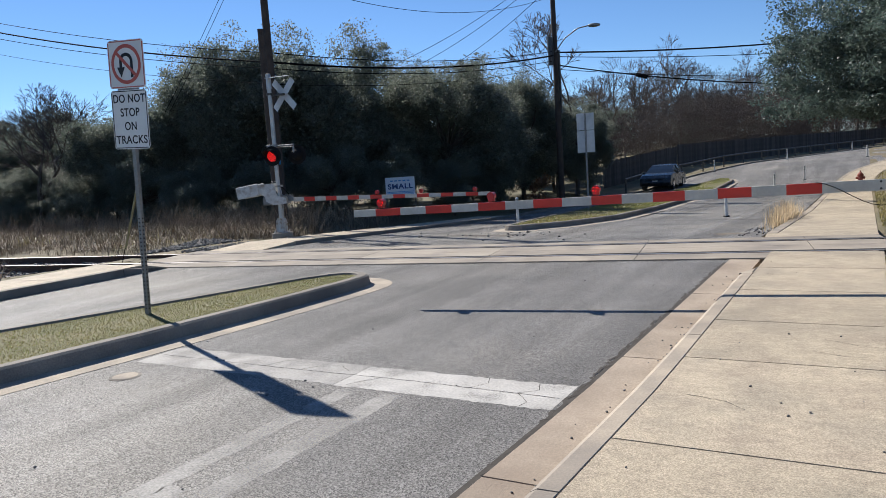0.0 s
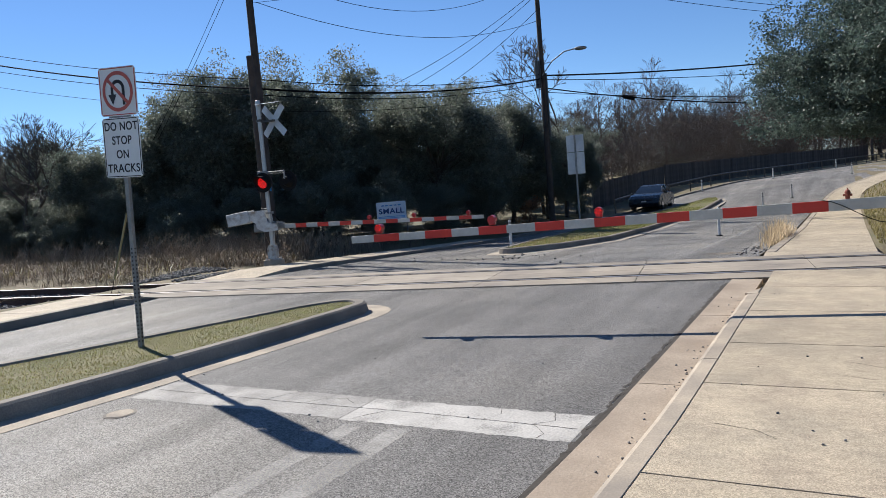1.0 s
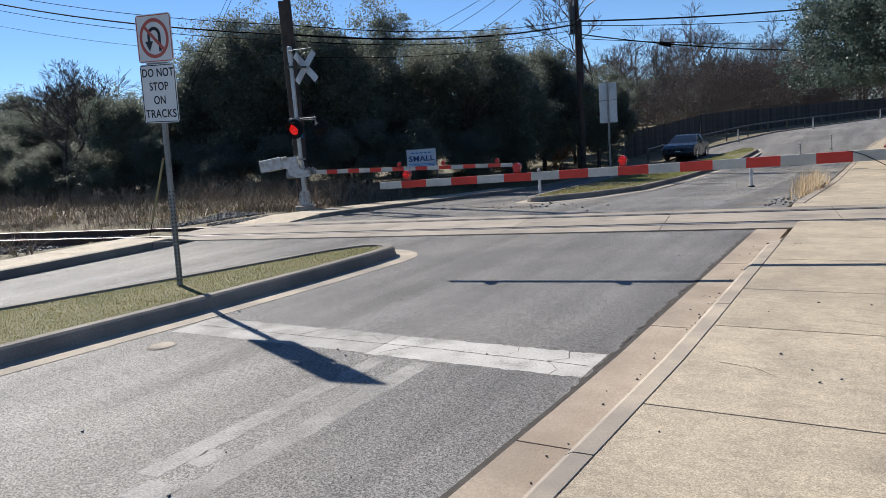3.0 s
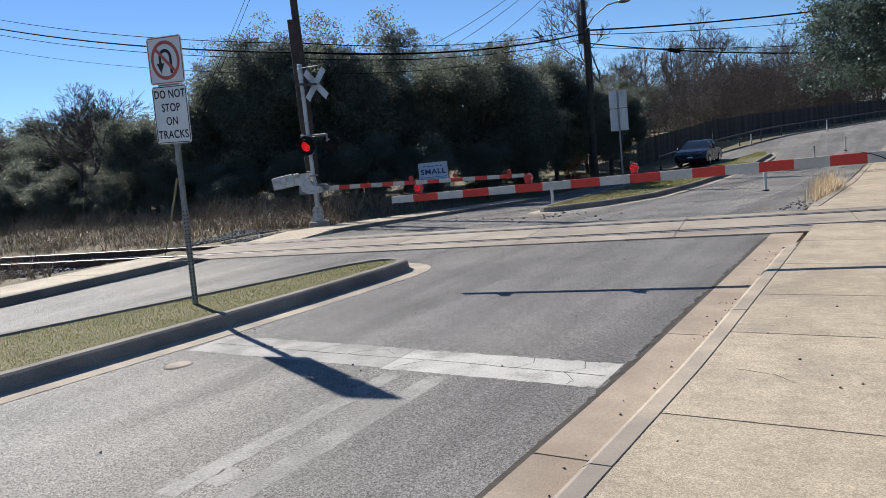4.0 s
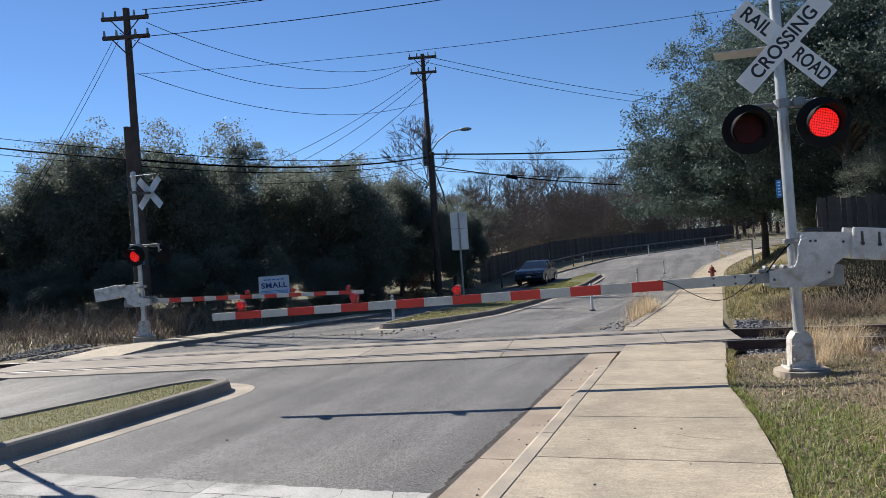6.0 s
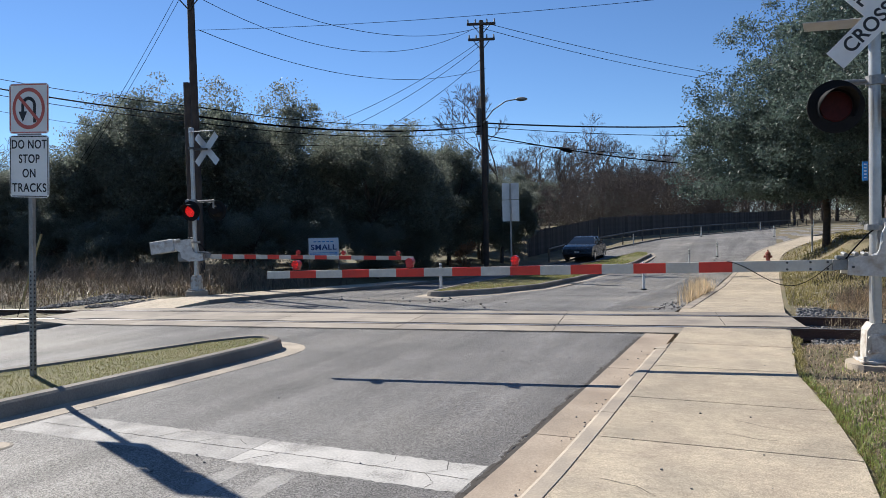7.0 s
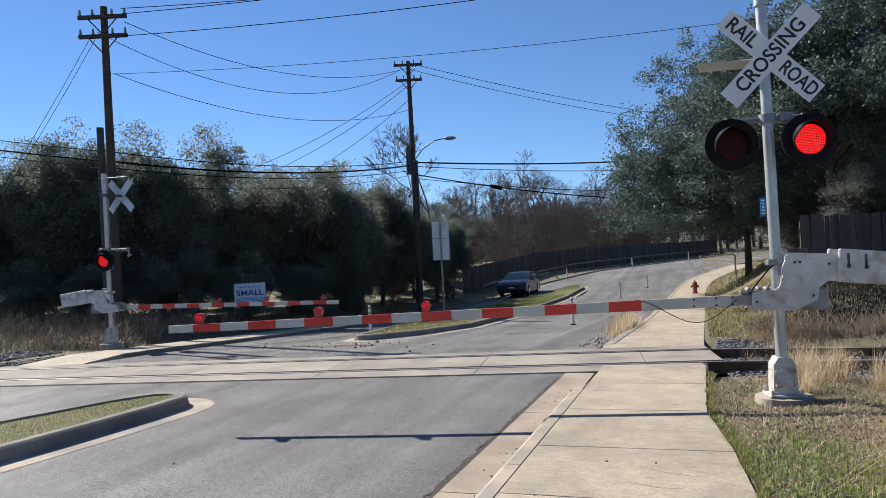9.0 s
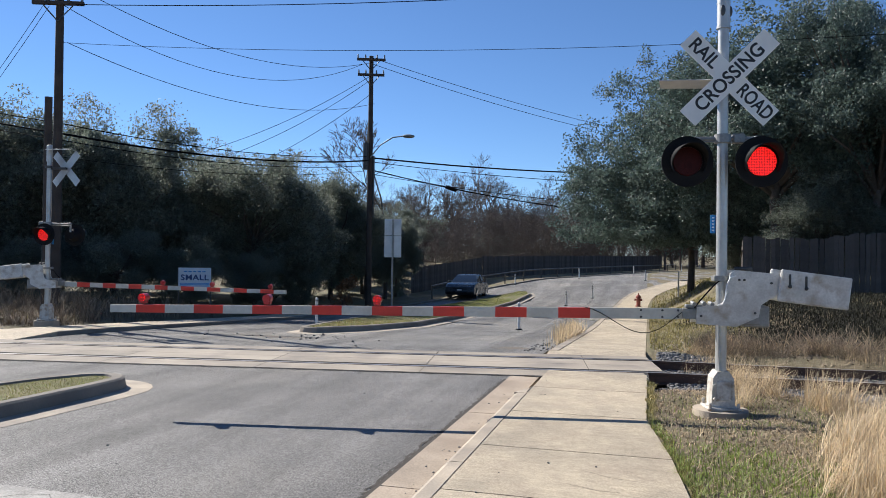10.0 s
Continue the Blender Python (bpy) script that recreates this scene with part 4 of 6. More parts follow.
def litter(name, label, n, x0, x1, y0, y1, keep, size, seed):
    """Fallen leaves and bits as small tilted flakes in one mesh."""
    g_ = np.random.default_rng(seed)
    x, y = g_.uniform(x0, x1, n), g_.uniform(y0, y1, n)
    ok = keep(x, y) > g_.uniform(0, 1, n)
    x, y = x[ok], y[ok]
    p = np.stack([x, y, land(x, y) + 0.012], 1)
    n = len(p)
    a = g_.normal(size=(n, 3)) * np.array([1, 1, 0.35])
    a /= np.linalg.norm(a, axis=1)[:, None]
    b = np.cross(a, g_.normal(size=(n, 3)) * 0.3 + np.array([0, 0, 1]))
    b /= np.linalg.norm(b, axis=1)[:, None]
    s = (size * g_.uniform(0.4, 1.5, n))[:, None]
    v = np.stack([p - a * s, p + b * s * 0.45, p + a * s, p - b * s * 0.45], 1).reshape(-1, 3)
    return tagged(raw(name, v, np.arange(4 * n).reshape(-1, 4), M_LITTER), label, "leaf litter", kind="stuff")


litter("leaf_litter", "brown fallen leaves and twigs round the signal base", 34000, 0.2, 6, 3.5, 11, lambda x, y: off_walk(x, y) * (0.4 + 0.6 * patchy(2 * x, 2 * y)), 0.017, 41)
litter("leaf_litter", "brown litter along the railway", 9000, -30, -13.2, 6, 18, lambda x, y: 0.8 + 0 * x, 0.035, 42)
litter("leaf_litter", "brown litter beyond the rails", 12000, 0.3, 12, 13.8, 20, lambda x, y: off_walk(x, y) * 0.9, 0.03, 43)


def twig_brush(name, label, n, x0, x1, y0, y1, h, seed, material, sprawl=0.55):
    """Leafless shrubs: bunches of thin crooked stems in one mesh."""
    g_ = random.Random(seed)
    vs, fs = [], []
    for _ in range(n):
        cx, cy = g_.uniform(x0, x1), g_.uniform(y0, y1)
        if abs(cy - rail_y(cx, 0.72)) < 2.2:
            continue
        z = float(land(cx, cy))
        hh = h * g_.uniform(0.4, 1.2)
        for k in range(9):
            p = Vector((cx + g_.gauss(0, 0.06), cy + g_.gauss(0, 0.06), z))
            d = Vector((g_.gauss(0, sprawl), g_.gauss(0, sprawl), 1)).normalized()
            for j in range(4):
                q = p + d * hh * 0.28
                r = 0.008 * (1 - j * 0.2)
                i = len(vs)
                for o in (p, q):
                    for a in (0, 2.1, 4.2):
                        vs.append((o.x + r * math.cos(a), o.y + r * math.sin(a), o.z))
                fs.extend([(i, i + 1, i + 4, i + 3), (i + 1, i + 2, i + 5, i + 4), (i + 2, i, i + 3, i + 5)])
                p = q
                d = (d + Vector((g_.gauss(0, 0.35), g_.gauss(0, 0.35), g_.gauss(-0.1, 0.2)))).normalized()
    return tagged(raw(name, np.array(vs), np.array(fs), material), label, "brush", kind="stuff")


twig_brush("leafless_shrubs", "tangled pale leafless shrubs beyond the rails", 1000, 1.2, 11, 14.0, 16.4, 0.52, 3, M_TWIG, 1.0)
twig_brush("leafless_shrubs", "straw-coloured leafless weeds beyond the rails", 520, 0.9, 11, 13.9, 15.8, 0.48, 4, M_STRAW, 1.1)
twig_brush("leafless_shrubs", "brown leafless shrubs across the tracks", 420, -32, -14.3, 15.0, 21, 1.0, 5, M_TWIG)
twig_brush("leafless_shrubs", "brown leafless shrubs along the near railside", 200, -32, -14.3, 6.0, 9, 0.6, 6, M_TWIG)
twig_brush("leafless_shrubs", "long arching pale stems beyond the rails", 26, 2.6, 9, 14.2, 15.6, 1.25, 8, M_STRAW, 0.8)


# ---- crossing signals ----
def clamp_ring(bm, z, r, h=0.05):
    return cyl(bm, (0, 0, z - h / 2), (0, 0, z + h / 2), r, seg=20)


def flasher(root, x, z, face, lit):
    """One flashing light: backing disc, visor, lens. face -1 looks to local -y."""
    bm = B()
    cyl(bm, (x, face * 0.16, z), (x, face * 0.175, z), 0.262, seg=40)
    cyl(bm, (x, 0.0, z), (x, face * 0.165, z), 0.10, 0.17, seg=24)
    disc = part("light_unit", bm, M_BLACK, root, "black round backing disc with visor")
    bm = B()
    n = 22
    ri, ro = [], []
    for k in range(n + 1):
        a = radians(-35 + 250 * k / n)
        deep = 0.10 + 0.20 * max(0.0, math.sin(a)) ** 0.8
        for r, store in ((0.172, ri), (0.178, ro)):
            p0 = (x + r * math.cos(a), face * 0.175, z + r * math.sin(a))
            p1 = (x + r * math.cos(a), face * (0.175 + deep), z + r * math.sin(a) - 0.02)
            store.append((bm.verts.new(p0), bm.verts.new(p1)))
    for s in (ri, ro):
        for a, b in zip(s, s[1:]):
            bm.faces.new((a[0], b[0], b[1], a[1]))
    for a, b, c, d in zip(ri, ri[1:], ro, ro[1:]):
        bm.faces.new((a[1], b[1], d[1], c[1]))
    part("visor", bm, M_BLACK, disc, smooth=True)
    bm = B()
    cyl(bm, (x, face * 0.17, z), (x, face * 0.19, z), 0.152, 0.145, seg=32)
    part("lens", bm, M_LITDOT if lit else M_DIM, disc, "glowing red lens" if lit else "unlit dark red lens")
    return disc


def crossing_signal(m, label, length, tip_drop, lit_front, lit_back, lit_lamps, words=True, stripe=0.40, top=4.42, back_lights=False, arm_z=1.137, front_words=True, cross_z=None, light_z=None, cross_dx=0.04, light_dx=0.0, light_half=0.38, bar_z=None, cross_turn=0.0, cross_size=1.0):
    """A mast with crossbuck, flashers and a lowered gate arm to local -x; local -y faces the drivers it warns."""
    root = thing("crossing_signal", m, label, "crossing signal", "railroad crossing signals")
    bm = B()
    cyl(bm, (0, 0, -0.25), (0, 0, 0.10), 0.30, 0.275, seg=28)
    part("foundation", bm, M_KERB, root, "round stained concrete footing")
    bm = B()
    for s in ((0.34, 0.34, 0.03, 0.115),):
        box(bm, (0, 0, s[3]), s[:3], None, 0.01)
    pr = [(-0.115, 0.13), (0.115, 0.13), (0.118, 0.2), (0.105, 0.43), (0.06, 0.5), (-0.06, 0.5), (-0.105, 0.43), (-0.118, 0.2)]
    prism(bm, pr, 0.2)
    box(bm, (0.0, -0.105, 0.30), (0.15, 0.012, 0.2), None, 0.006)
    for sx in (-0.09, 0.09):
        for zz in (0.22, 0.36):
            cyl(bm, (sx, -0.115, zz), (sx, -0.135, zz), 0.016, seg=8)
    for sx in (-0.14, 0.14):
        for sy in (-0.14, 0.14):
            cyl(bm, (sx, sy, 0.12), (sx, sy, 0.18), 0.016, seg=8)
    part("base_housing", bm, M_CAST, root, "rust-stained white cast junction base")
    bm = B()
    cyl(bm, (0, 0, 0.45), (0, 0, top), 0.056, 0.054, seg=28)
    part("mast", bm, M_ALU, root, "brushed aluminium mast", smooth=False)
    bm = B()
    cyl(bm, (0, 0, top - 0.26), (0, 0, top + 0.10), 0.066, 0.066, seg=28)
    cyl(bm, (0, 0, top - 0.28), (0, 0, top - 0.25), 0.070, 0.070, seg=28)
    cyl(bm, (0, 0, top - 0.02), (0, 0, top), 0.068, 0.068, seg=28)
    ball(bm, (0, 0, top + 0.10), 0.065, 16, (1, 1, 0.35))
    cap = part("mast_cap", bm, M_ALU, root, "sleeved cap with oval ports")
    for ang in (-75, 20):
        bm = B()
        ball(bm, (0.063 * math.sin(radians(ang)) * -1, -0.063 * math.cos(radians(ang)), top - 0.10), 0.03, 12, (0.9, 0.5, 2.0))
        part("port", bm, M_STEEL, cap)
    # crossbuck
    zc = cross_z or top - 0.83
    for k, (ang, word, off) in enumerate(((45, "CROSSING", -0.093), (-45, "RAIL  ROAD", -0.080))):
        bm = B()
        rot = Matrix.Translation((cross_dx, 0, zc)) @ Matrix.Rotation(radians(cross_turn), 4, "Z") @ Matrix.Translation((0, off, 0)) @ Matrix.Rotation(radians(-ang), 4, "Y")
        prism(bm, [(x * cross_size, z * cross_size) for x, z in ((-0.60, -0.112), (0.60, -0.112), (0.60, 0.112), (-0.60, 0.112))], 0.006, rot)
        blade = part("crossbuck_blade", bm, (M_SHEET if front_words else M_GREYSHEET), root, "white blade lettered in black" if front_words else "grey back of a blade")
        if front_words:
            place = rot @ pose(0, -0.0045, 0, 90, 0, 0)
            if k == 0:
                lettering(word, 0.20, M_INK, blade, place, 1.02, 0.004, squeeze=0.93)
            else:
                lettering("RAIL", 0.20, M_INK, blade, place @ pose(-0.365, 0, 0), 1.0, 0.004, squeeze=0.88)
                lettering("ROAD", 0.20, M_INK, blade, place @ pose(0.365, 0, 0), 1.0, 0.004, squeeze=0.76)
    bm = B()
    box(bm, (cross_dx / 2, -0.03, zc), (0.12 + abs(cross_dx), 0.09, 0.05))
    cyl(bm, (0.0, 0.02, zc + 0.0), (0.0, 0.02, zc + 0.06), 0.085, seg=18)
    part("blade_bracket", bm, M_STEEL, root)
    bm = B()
    prism(bm, [(-0.66, 0.10), (-0.02, 0.11), (-0.02, -0.11), (-0.60, -0.11)], 0.008, Matrix.Translation((0, 0.10, bar_z or zc - 0.02)) @ Matrix.Rotation(radians(79), 4, "X"))
    part("side_blade", bm, M_GREYSHEET, root, "white blade turned edge-on")
    # light crossarm
    zl = light_z or top - 1.66
    bm = B()
    lx0, lx1 = light_dx - light_half, light_dx + light_half
    cyl(bm, (lx0 - 0.02, 0.0, zl + 0.26), (lx1 + 0.02, 0.0, zl + 0.26), 0.024, seg=12)
    for sx in (lx0, lx1):
        cyl(bm, (sx, 0, zl + 0.26), (sx, 0, zl + 0.06), 0.024, seg=12)
        ball(bm, (sx, 0, zl + 0.26), 0.034, 10)
    clamp_ring(bm, zl + 0.26, 0.085, 0.09)
    box(bm, (0.16, 0, zl + 0.26), (0.12, 0.10, 0.10), None, 0.012)
    cyl(bm, (lx0 + 0.02, -0.03, zl + 0.21), (-0.06, -0.03, zl + 0.23), 0.008, seg=8)
    part("light_crossarm", bm, M_GALV, root, "galvanised crossarm with junction box")
    for i, sx in enumerate((lx0, lx1)):
        if back_lights:
            flasher(root, sx, zl, 1 if lit_back == i else -1, lit_back == i)
        else:
            flasher(root, sx, zl, -1, lit_front == i)
    # number plate, plain
    bm = B()
    box(bm, (-0.10, -0.03, 2.03), (0.05, 0.008, 0.19))
    plate = part("location_plate", bm, M_BLUE, root, "small blue plate")
    bm = B()
    for i in range(5):
        box(bm, (-0.10, -0.035, 1.965 + 0.033 * i), (0.024, 0.002, 0.014))
    part("bars", bm, M_SHEET, plate)
    # gate machine: side plates, drive box, counterweights
    z0 = arm_z
    outline = [(-0.29, -0.10), (0.12, -0.125), (0.34, -0.02), (0.36, 0.10), (0.50, 0.20), (0.60, 0.24), (0.60, 0.42), (0.10, 0.46), (0.05, 0.42),
               (0.02, 0.22), (-0.02, 0.12), (-0.10, 0.09), (-0.28, 0.07)]
    for sy in (-0.125, 0.125):
        bm = B()
        prism(bm, [(x, z + z0) for x, z in outline], 0.014, Matrix.Translation((0, sy, 0)))
        side = part("side_plate", bm, M_WHITE, root, "scuffed white cast side plate")
        if sy < 0:
            for x, z in ((0.14, 0.36), (0.19, 0.36), (0.46, 0.33), (0.30, 0.02), (-0.24, -0.02)):
                part("bolt", cyl(B(), (x, sy - 0.007, z + z0), (x, sy - 0.018, z + z0), 0.013, seg=8), M_STEEL, side)
    bm = B()
    box(bm, (0.20, 0.0, z0 + 0.06), (0.34, 0.22, 0.34), None, 0.015)
    box(bm, (0.33, 0.0, z0 - 0.02), (0.26, 0.20, 0.22), None, 0.015)
    clamp_ring(bm, z0 + 0.37, 0.10, 0.05)
    box(bm, (-0.05, -0.06, z0 + 0.37), (0.10, 0.06, 0.06), None, 0.008)
    part("drive_box", bm, M_GALV, root, "grey gate motor box")
    bm = B()
    tube(bm, [(-0.075, -0.135, z0 + 0.09), (-0.03, -0.137, z0 + 0.10), (0.0, -0.137, z0 + 0.16), (0.015, -0.137, z0 + 0.30), (0.05, -0.137, z0 + 0.38), (0.11, -0.137, z0 + 0.40)], 0.008, 6)
    part("edge_rib", bm, M_SHEET, root, "bright cast edge rib")
    for x_, z_ in ((-0.30, 0.10), (-0.20, 0.105), (-0.12, 0.10)):
        part("pivot_bolt", cyl(B(), (x_, -0.11, z0 + z_), (x_, 0.0, z0 + z_ + 0.01), 0.022, seg=10), M_GALV, root)
    bm = B()
    tube(bm, [(0.0, -0.07, z0 + 0.38), (-0.10, -0.09, z0 + 0.30), (-0.24, -0.10, z0 + 0.14), (-0.30, -0.10, z0 + 0.06)], 0.008, 6)
    part("hose", bm, M_WIRE, root, "thin black conduit")
    bm = B()
    tube(bm, [(-0.03, -0.062, 0.5), (-0.045, -0.066, 0.75), (-0.05, -0.066, z0 - 0.11)], 0.012, 8)
    part("conduit", bm, M_ALU, root)
    bm = B()
    cyl(bm, (0.10, -0.10, z0 + 0.475), (0.28, -0.10, z0 + 0.475), 0.02, seg=10)
    box(bm, (0.25, -0.10, z0 + 0.46), (0.05, 0.04, 0.05), None, 0.006)
    part("latch", bm, M_STEEL, root)
    for sy in (-0.15, 0.15):
        bm = B()
        rot = Matrix.Translation((0.88, sy, z0 + 0.27)) @ Matrix.Rotation(radians(7), 4, "Y")
        box(bm, (0, 0, 0), (0.70, 0.045, 0.33), rot.to_3x3().to_4x4(), 0.012)
        bmesh.ops.translate(bm, verts=bm.verts, vec=rot.translation)
        w = part("counterweight", bm, M_WHITE, root, "stained white counterweight slab")
        if sy < 0:
            for dx in (-0.25, -0.09):
                bm = B()
                box(bm, (0.88 + dx, sy - 0.026, z0 + 0.33 - dx * 0.12), (0.022, 0.012, 0.13), None, 0.004)
                ball(bm, (0.88 + dx, sy - 0.03, z0 + 0.27 - dx * 0.12), 0.02, 8)
                part("slot", bm, M_STEEL, w)
    # arm
    arm = new("gate_arm")
    arm.parent = root
    arm["label"] = "lowered white arm with red stripes"
    ya = -0.06

    def az(d):
        return z0 - tip_drop * d / length
    bm = B()
    prism(bm, [(-0.26, az(0) - 0.055), (-0.26, az(0) + 0.055), (-0.42, az(0) + 0.05), (-0.42, az(0) - 0.05)], 0.10, Matrix.Translation((0, ya, 0)))
    box(bm, (-0.30, ya, az(0) + 0.075), (0.17, 0.07, 0.035), None, 0.006)
    part("arm_socket", bm, M_GALV, arm, "bolted grey arm socket")
    edges = [length]
    e = length - 0.30
    red = True
    while e > length - 0.30 - 15.5 * stripe and e > 0.7:
        edges.append(e)
        e -= stripe
    edges.append(0.40)
    red = False
    for a, b in zip(edges, edges[1:]):
        long_end = b == 0.40
        bm = B()
        hi, hj = 0.043 + 0.015 * (1 - a / length), 0.043 + 0.015 * (1 - b / length)
        prism(bm, [(-a, az(a) - hi), (-b, az(b) - hj), (-b, az(b) + hj), (-a, az(a) + hi)], 0.036, Matrix.Translation((0, ya, 0)))
        part("stripe", bm, M_STRIPER if red and not long_end else M_STRIPEW, arm, "red reflective stripe" if red and not long_end else "")
        red = not red
    for dd in (0.46, 0.62, 0.84):
        for dz in (-0.035, 0.035):
            part("bolt", cyl(B(), (-dd, ya - 0.018, az(dd) + dz), (-dd, ya - 0.028, az(dd) + dz), 0.012, seg=8), M_STEEL, arm)
    for i, dd in enumerate((length - 0.38, length - 1.80, length - 3.02)):
        z = az(dd) + 0.057
        bm = B()
        cyl(bm, (-dd, ya, z), (-dd, ya, z + 0.03), 0.03, seg=10)
        cyl(bm, (-dd, ya - 0.05, z + 0.066), (-dd, ya + 0.05, z + 0.066), 0.046, seg=20)
        box(bm, (-dd, ya, z + 0.03), (0.075, 0.07, 0.06), None, 0.008)
        lamp = part("arm_lamp", bm, M_REDLAMP, arm, "small round red warning lamp")
        bm = cyl(B(), (-dd, ya - 0.058, z + 0.066), (-dd, ya + 0.058, z + 0.066), 0.041, seg=20)
        part("lens", bm, M_LITDOT if i in lit_lamps else M_REDLAMP, lamp, "glowing red lens" if i in lit_lamps else "")
    bm = B()
    pts = []
    for k in range(15):
        q = k / 14
        pts.append((-1.42 + 1.17 * q, ya - 0.03, az(1.4) + 0.06 - 0.40 * math.sin(math.pi * min(1, q * 1.08)) ** 1.4 * (0.35 + 0.65 * q) + 0.02 * q))
    tube(bm, pts, 0.004, 6)
    part("cable", bm, M_WIRE, arm, "slack black lamp cable")
    return root


TRACK_TURN = 10.5
crossing_signal(pose(0.925, 8.75, 0.03, 0, 0, TRACK_TURN), "aluminium railroad crossing signal with lowered red and white gate arm", 6.66, 0.06, 1, 0, (0, 2), stripe=0.333, arm_z=1.094, top=4.37, cross_z=3.555, light_dx=-0.03, light_half=0.37, light_z=2.67)
crossing_signal(pose(-13.79, 15.1, -0.06, 0, 0, 180 + TRACK_TURN), "far railroad crossing signal seen from behind with lowered gate arm", 5.89, 0.12, -1, 1, (), stripe=0.324,
                back_lights=True, front_words=False, arm_z=0.99, top=4.22, cross_z=3.77, light_z=2.17, cross_dx=-0.36, light_dx=-0.29, light_half=0.28, bar_z=4.22, cross_turn=-15, cross_size=0.86)


# ---- street signs ----
def sign_plate(parent, w, h, z, material, back=False, name="sign_panel", label=""):
    pts = []
    r = 0.04
    for cx, cz, a0 in ((w / 2 - r, h / 2 - r, 0), (-w / 2 + r, h / 2 - r, 90), (-w / 2 + r, -h / 2 + r, 180), (w / 2 - r, -h / 2 + r, 270)):
        for k in range(5):
            a = radians(a0 + 22.5 * k)
            pts.append((cx + r * math.cos(a), cz + r * math.sin(a)))
    bm = prism(B(), [(x, zz + z) for x, zz in pts], 0.004, Matrix.Translation((0, -0.033, 0)))
    return part(name, bm, material, parent, label)


def border(parent, w, h, z, t, material, y=-0.0365):
    bm = B()
    for sx in (-1, 1):
        box(bm, (sx * (w / 2 - t * 1.4), y, z), (t, 0.002, h - 2.8 * t - 0.03))
        box(bm, (0, y, z + sx * (h / 2 - t * 1.4)), (w - 2.8 * t - 0.03, 0.002, t))
    part("border", bm, material, parent)


def perforated_post(parent, height, w=0.05):
    bm = B()
    box(bm, (0, 0, height / 2 - 0.1), (w, w, height + 0.2), None, 0.004)
    post = part("post", bm, M_GALV, parent, "perforated square steel post")
    bm = B()
    z = 0.05
    while z < 1.1:
        for nx, ny in ((0, -1), (1, 0)):
            cyl(bm, (nx * w / 2, ny * w / 2, z), (nx * (w / 2 + 0.0012), ny * (w / 2 + 0.0012), z), 0.011, seg=8)
        z += 0.045
    tagged(part("perforation", bm, M_INK, post), kind="stuff")


s = thing("street_sign", pose(-7.19, 5.50, 0.15, 0, 2.6, 9), "no U-turn sign over a do-not-stop sign on a post", "street sign")
perforated_post(s, 3.05)
W1 = 0.50
p = sign_plate(s, W1, 0.52, 2.79, M_SHEET, label="white panel with red prohibition symbol")
border(p, W1, 0.52, 2.79, 0.010, M_SIGNRED)
bm = B()
n = 40
o, i_ = [], []
for k in range(n):
    a = 2 * math.pi * k / n
    o.append(bm.verts.new((0.205 * math.cos(a), -0.0385, 2.79 + 0.215 * math.sin(a))))
    i_.append(bm.verts.new((0.168 * math.cos(a), -0.0385, 2.79 + 0.176 * math.sin(a))))
for k in range(n):
    bm.faces.new((o[k], o[(k + 1) % n], i_[(k + 1) % n], i_[k]))
box(bm, (0, -0.0385, 2.79), (0.36, 0.001, 0.036), Matrix.Rotation(radians(45), 4, "Y"))
part("prohibition_ring", bm, M_SIGNRED, p, "faded red ring and slash")
bm = B()
path = [(0.075, -0.14), (0.075, 0.03)] + [(0.075 * math.cos(radians(a)), 0.03 + 0.075 * math.sin(radians(a))) for a in range(15, 181, 15)] + [(-0.075, -0.03)]
for a, b in zip(path, path[1:]):
    d = Vector((b[0] - a[0], b[1] - a[1]))
    box(bm, ((a[0] + b[0]) / 2, -0.0372, 2.79 + (a[1] + b[1]) / 2), (d.length + 0.012, 0.001, 0.036), Matrix.Rotation(-math.atan2(d.y, d.x), 4, "Y"))
prism(bm, [(-0.13, 2.76), (-0.02, 2.76), (-0.075, 2.65)], 0.001, Matrix.Translation((0, -0.0372, 0)))
part("u_turn_arrow", bm, M_INK, p, "black U-turn arrow")
W2 = 0.50
p = sign_plate(s, W2, 0.645, 2.19, M_SHEET, label="white panel with black words")
border(p, W2, 0.645, 2.19, 0.009, M_INK)
for word, z, sq in (("DO NOT", 2.415, 1.0), ("STOP", 2.265, 1.0), ("ON", 2.115, 1.0), ("TRACKS", 1.965, 1.06)):
    lettering(word, 0.126, M_INK, p, pose(0, -0.0368, z, 90), 1.08, 0.002, squeeze=0.84 * sq)
bm = B()
box(bm, (0, -0.029, 2.52), (0.30, 0.006, 0.03))
part("bracket", bm, M_GALV, s)

s = thing("street_sign", pose(-9.05, 26.6, -0.50, 0, 0, 10), "back of two stacked traffic signs on a thin post", "street sign")
bm = B()
box(bm, (0, 0, 1.75), (0.06, 0.06, 3.7), None, 0.004)
part("post", bm, M_GALV, s)
for h, z in ((0.62, 3.28), (0.80, 2.55)):
    bm = B()
    box(bm, (0, 0.05, z), (0.64, 0.01, h), None, 0.004)
    part("sign_panel", bm, M_GREYSHEET, s, "bare grey back of a sign")


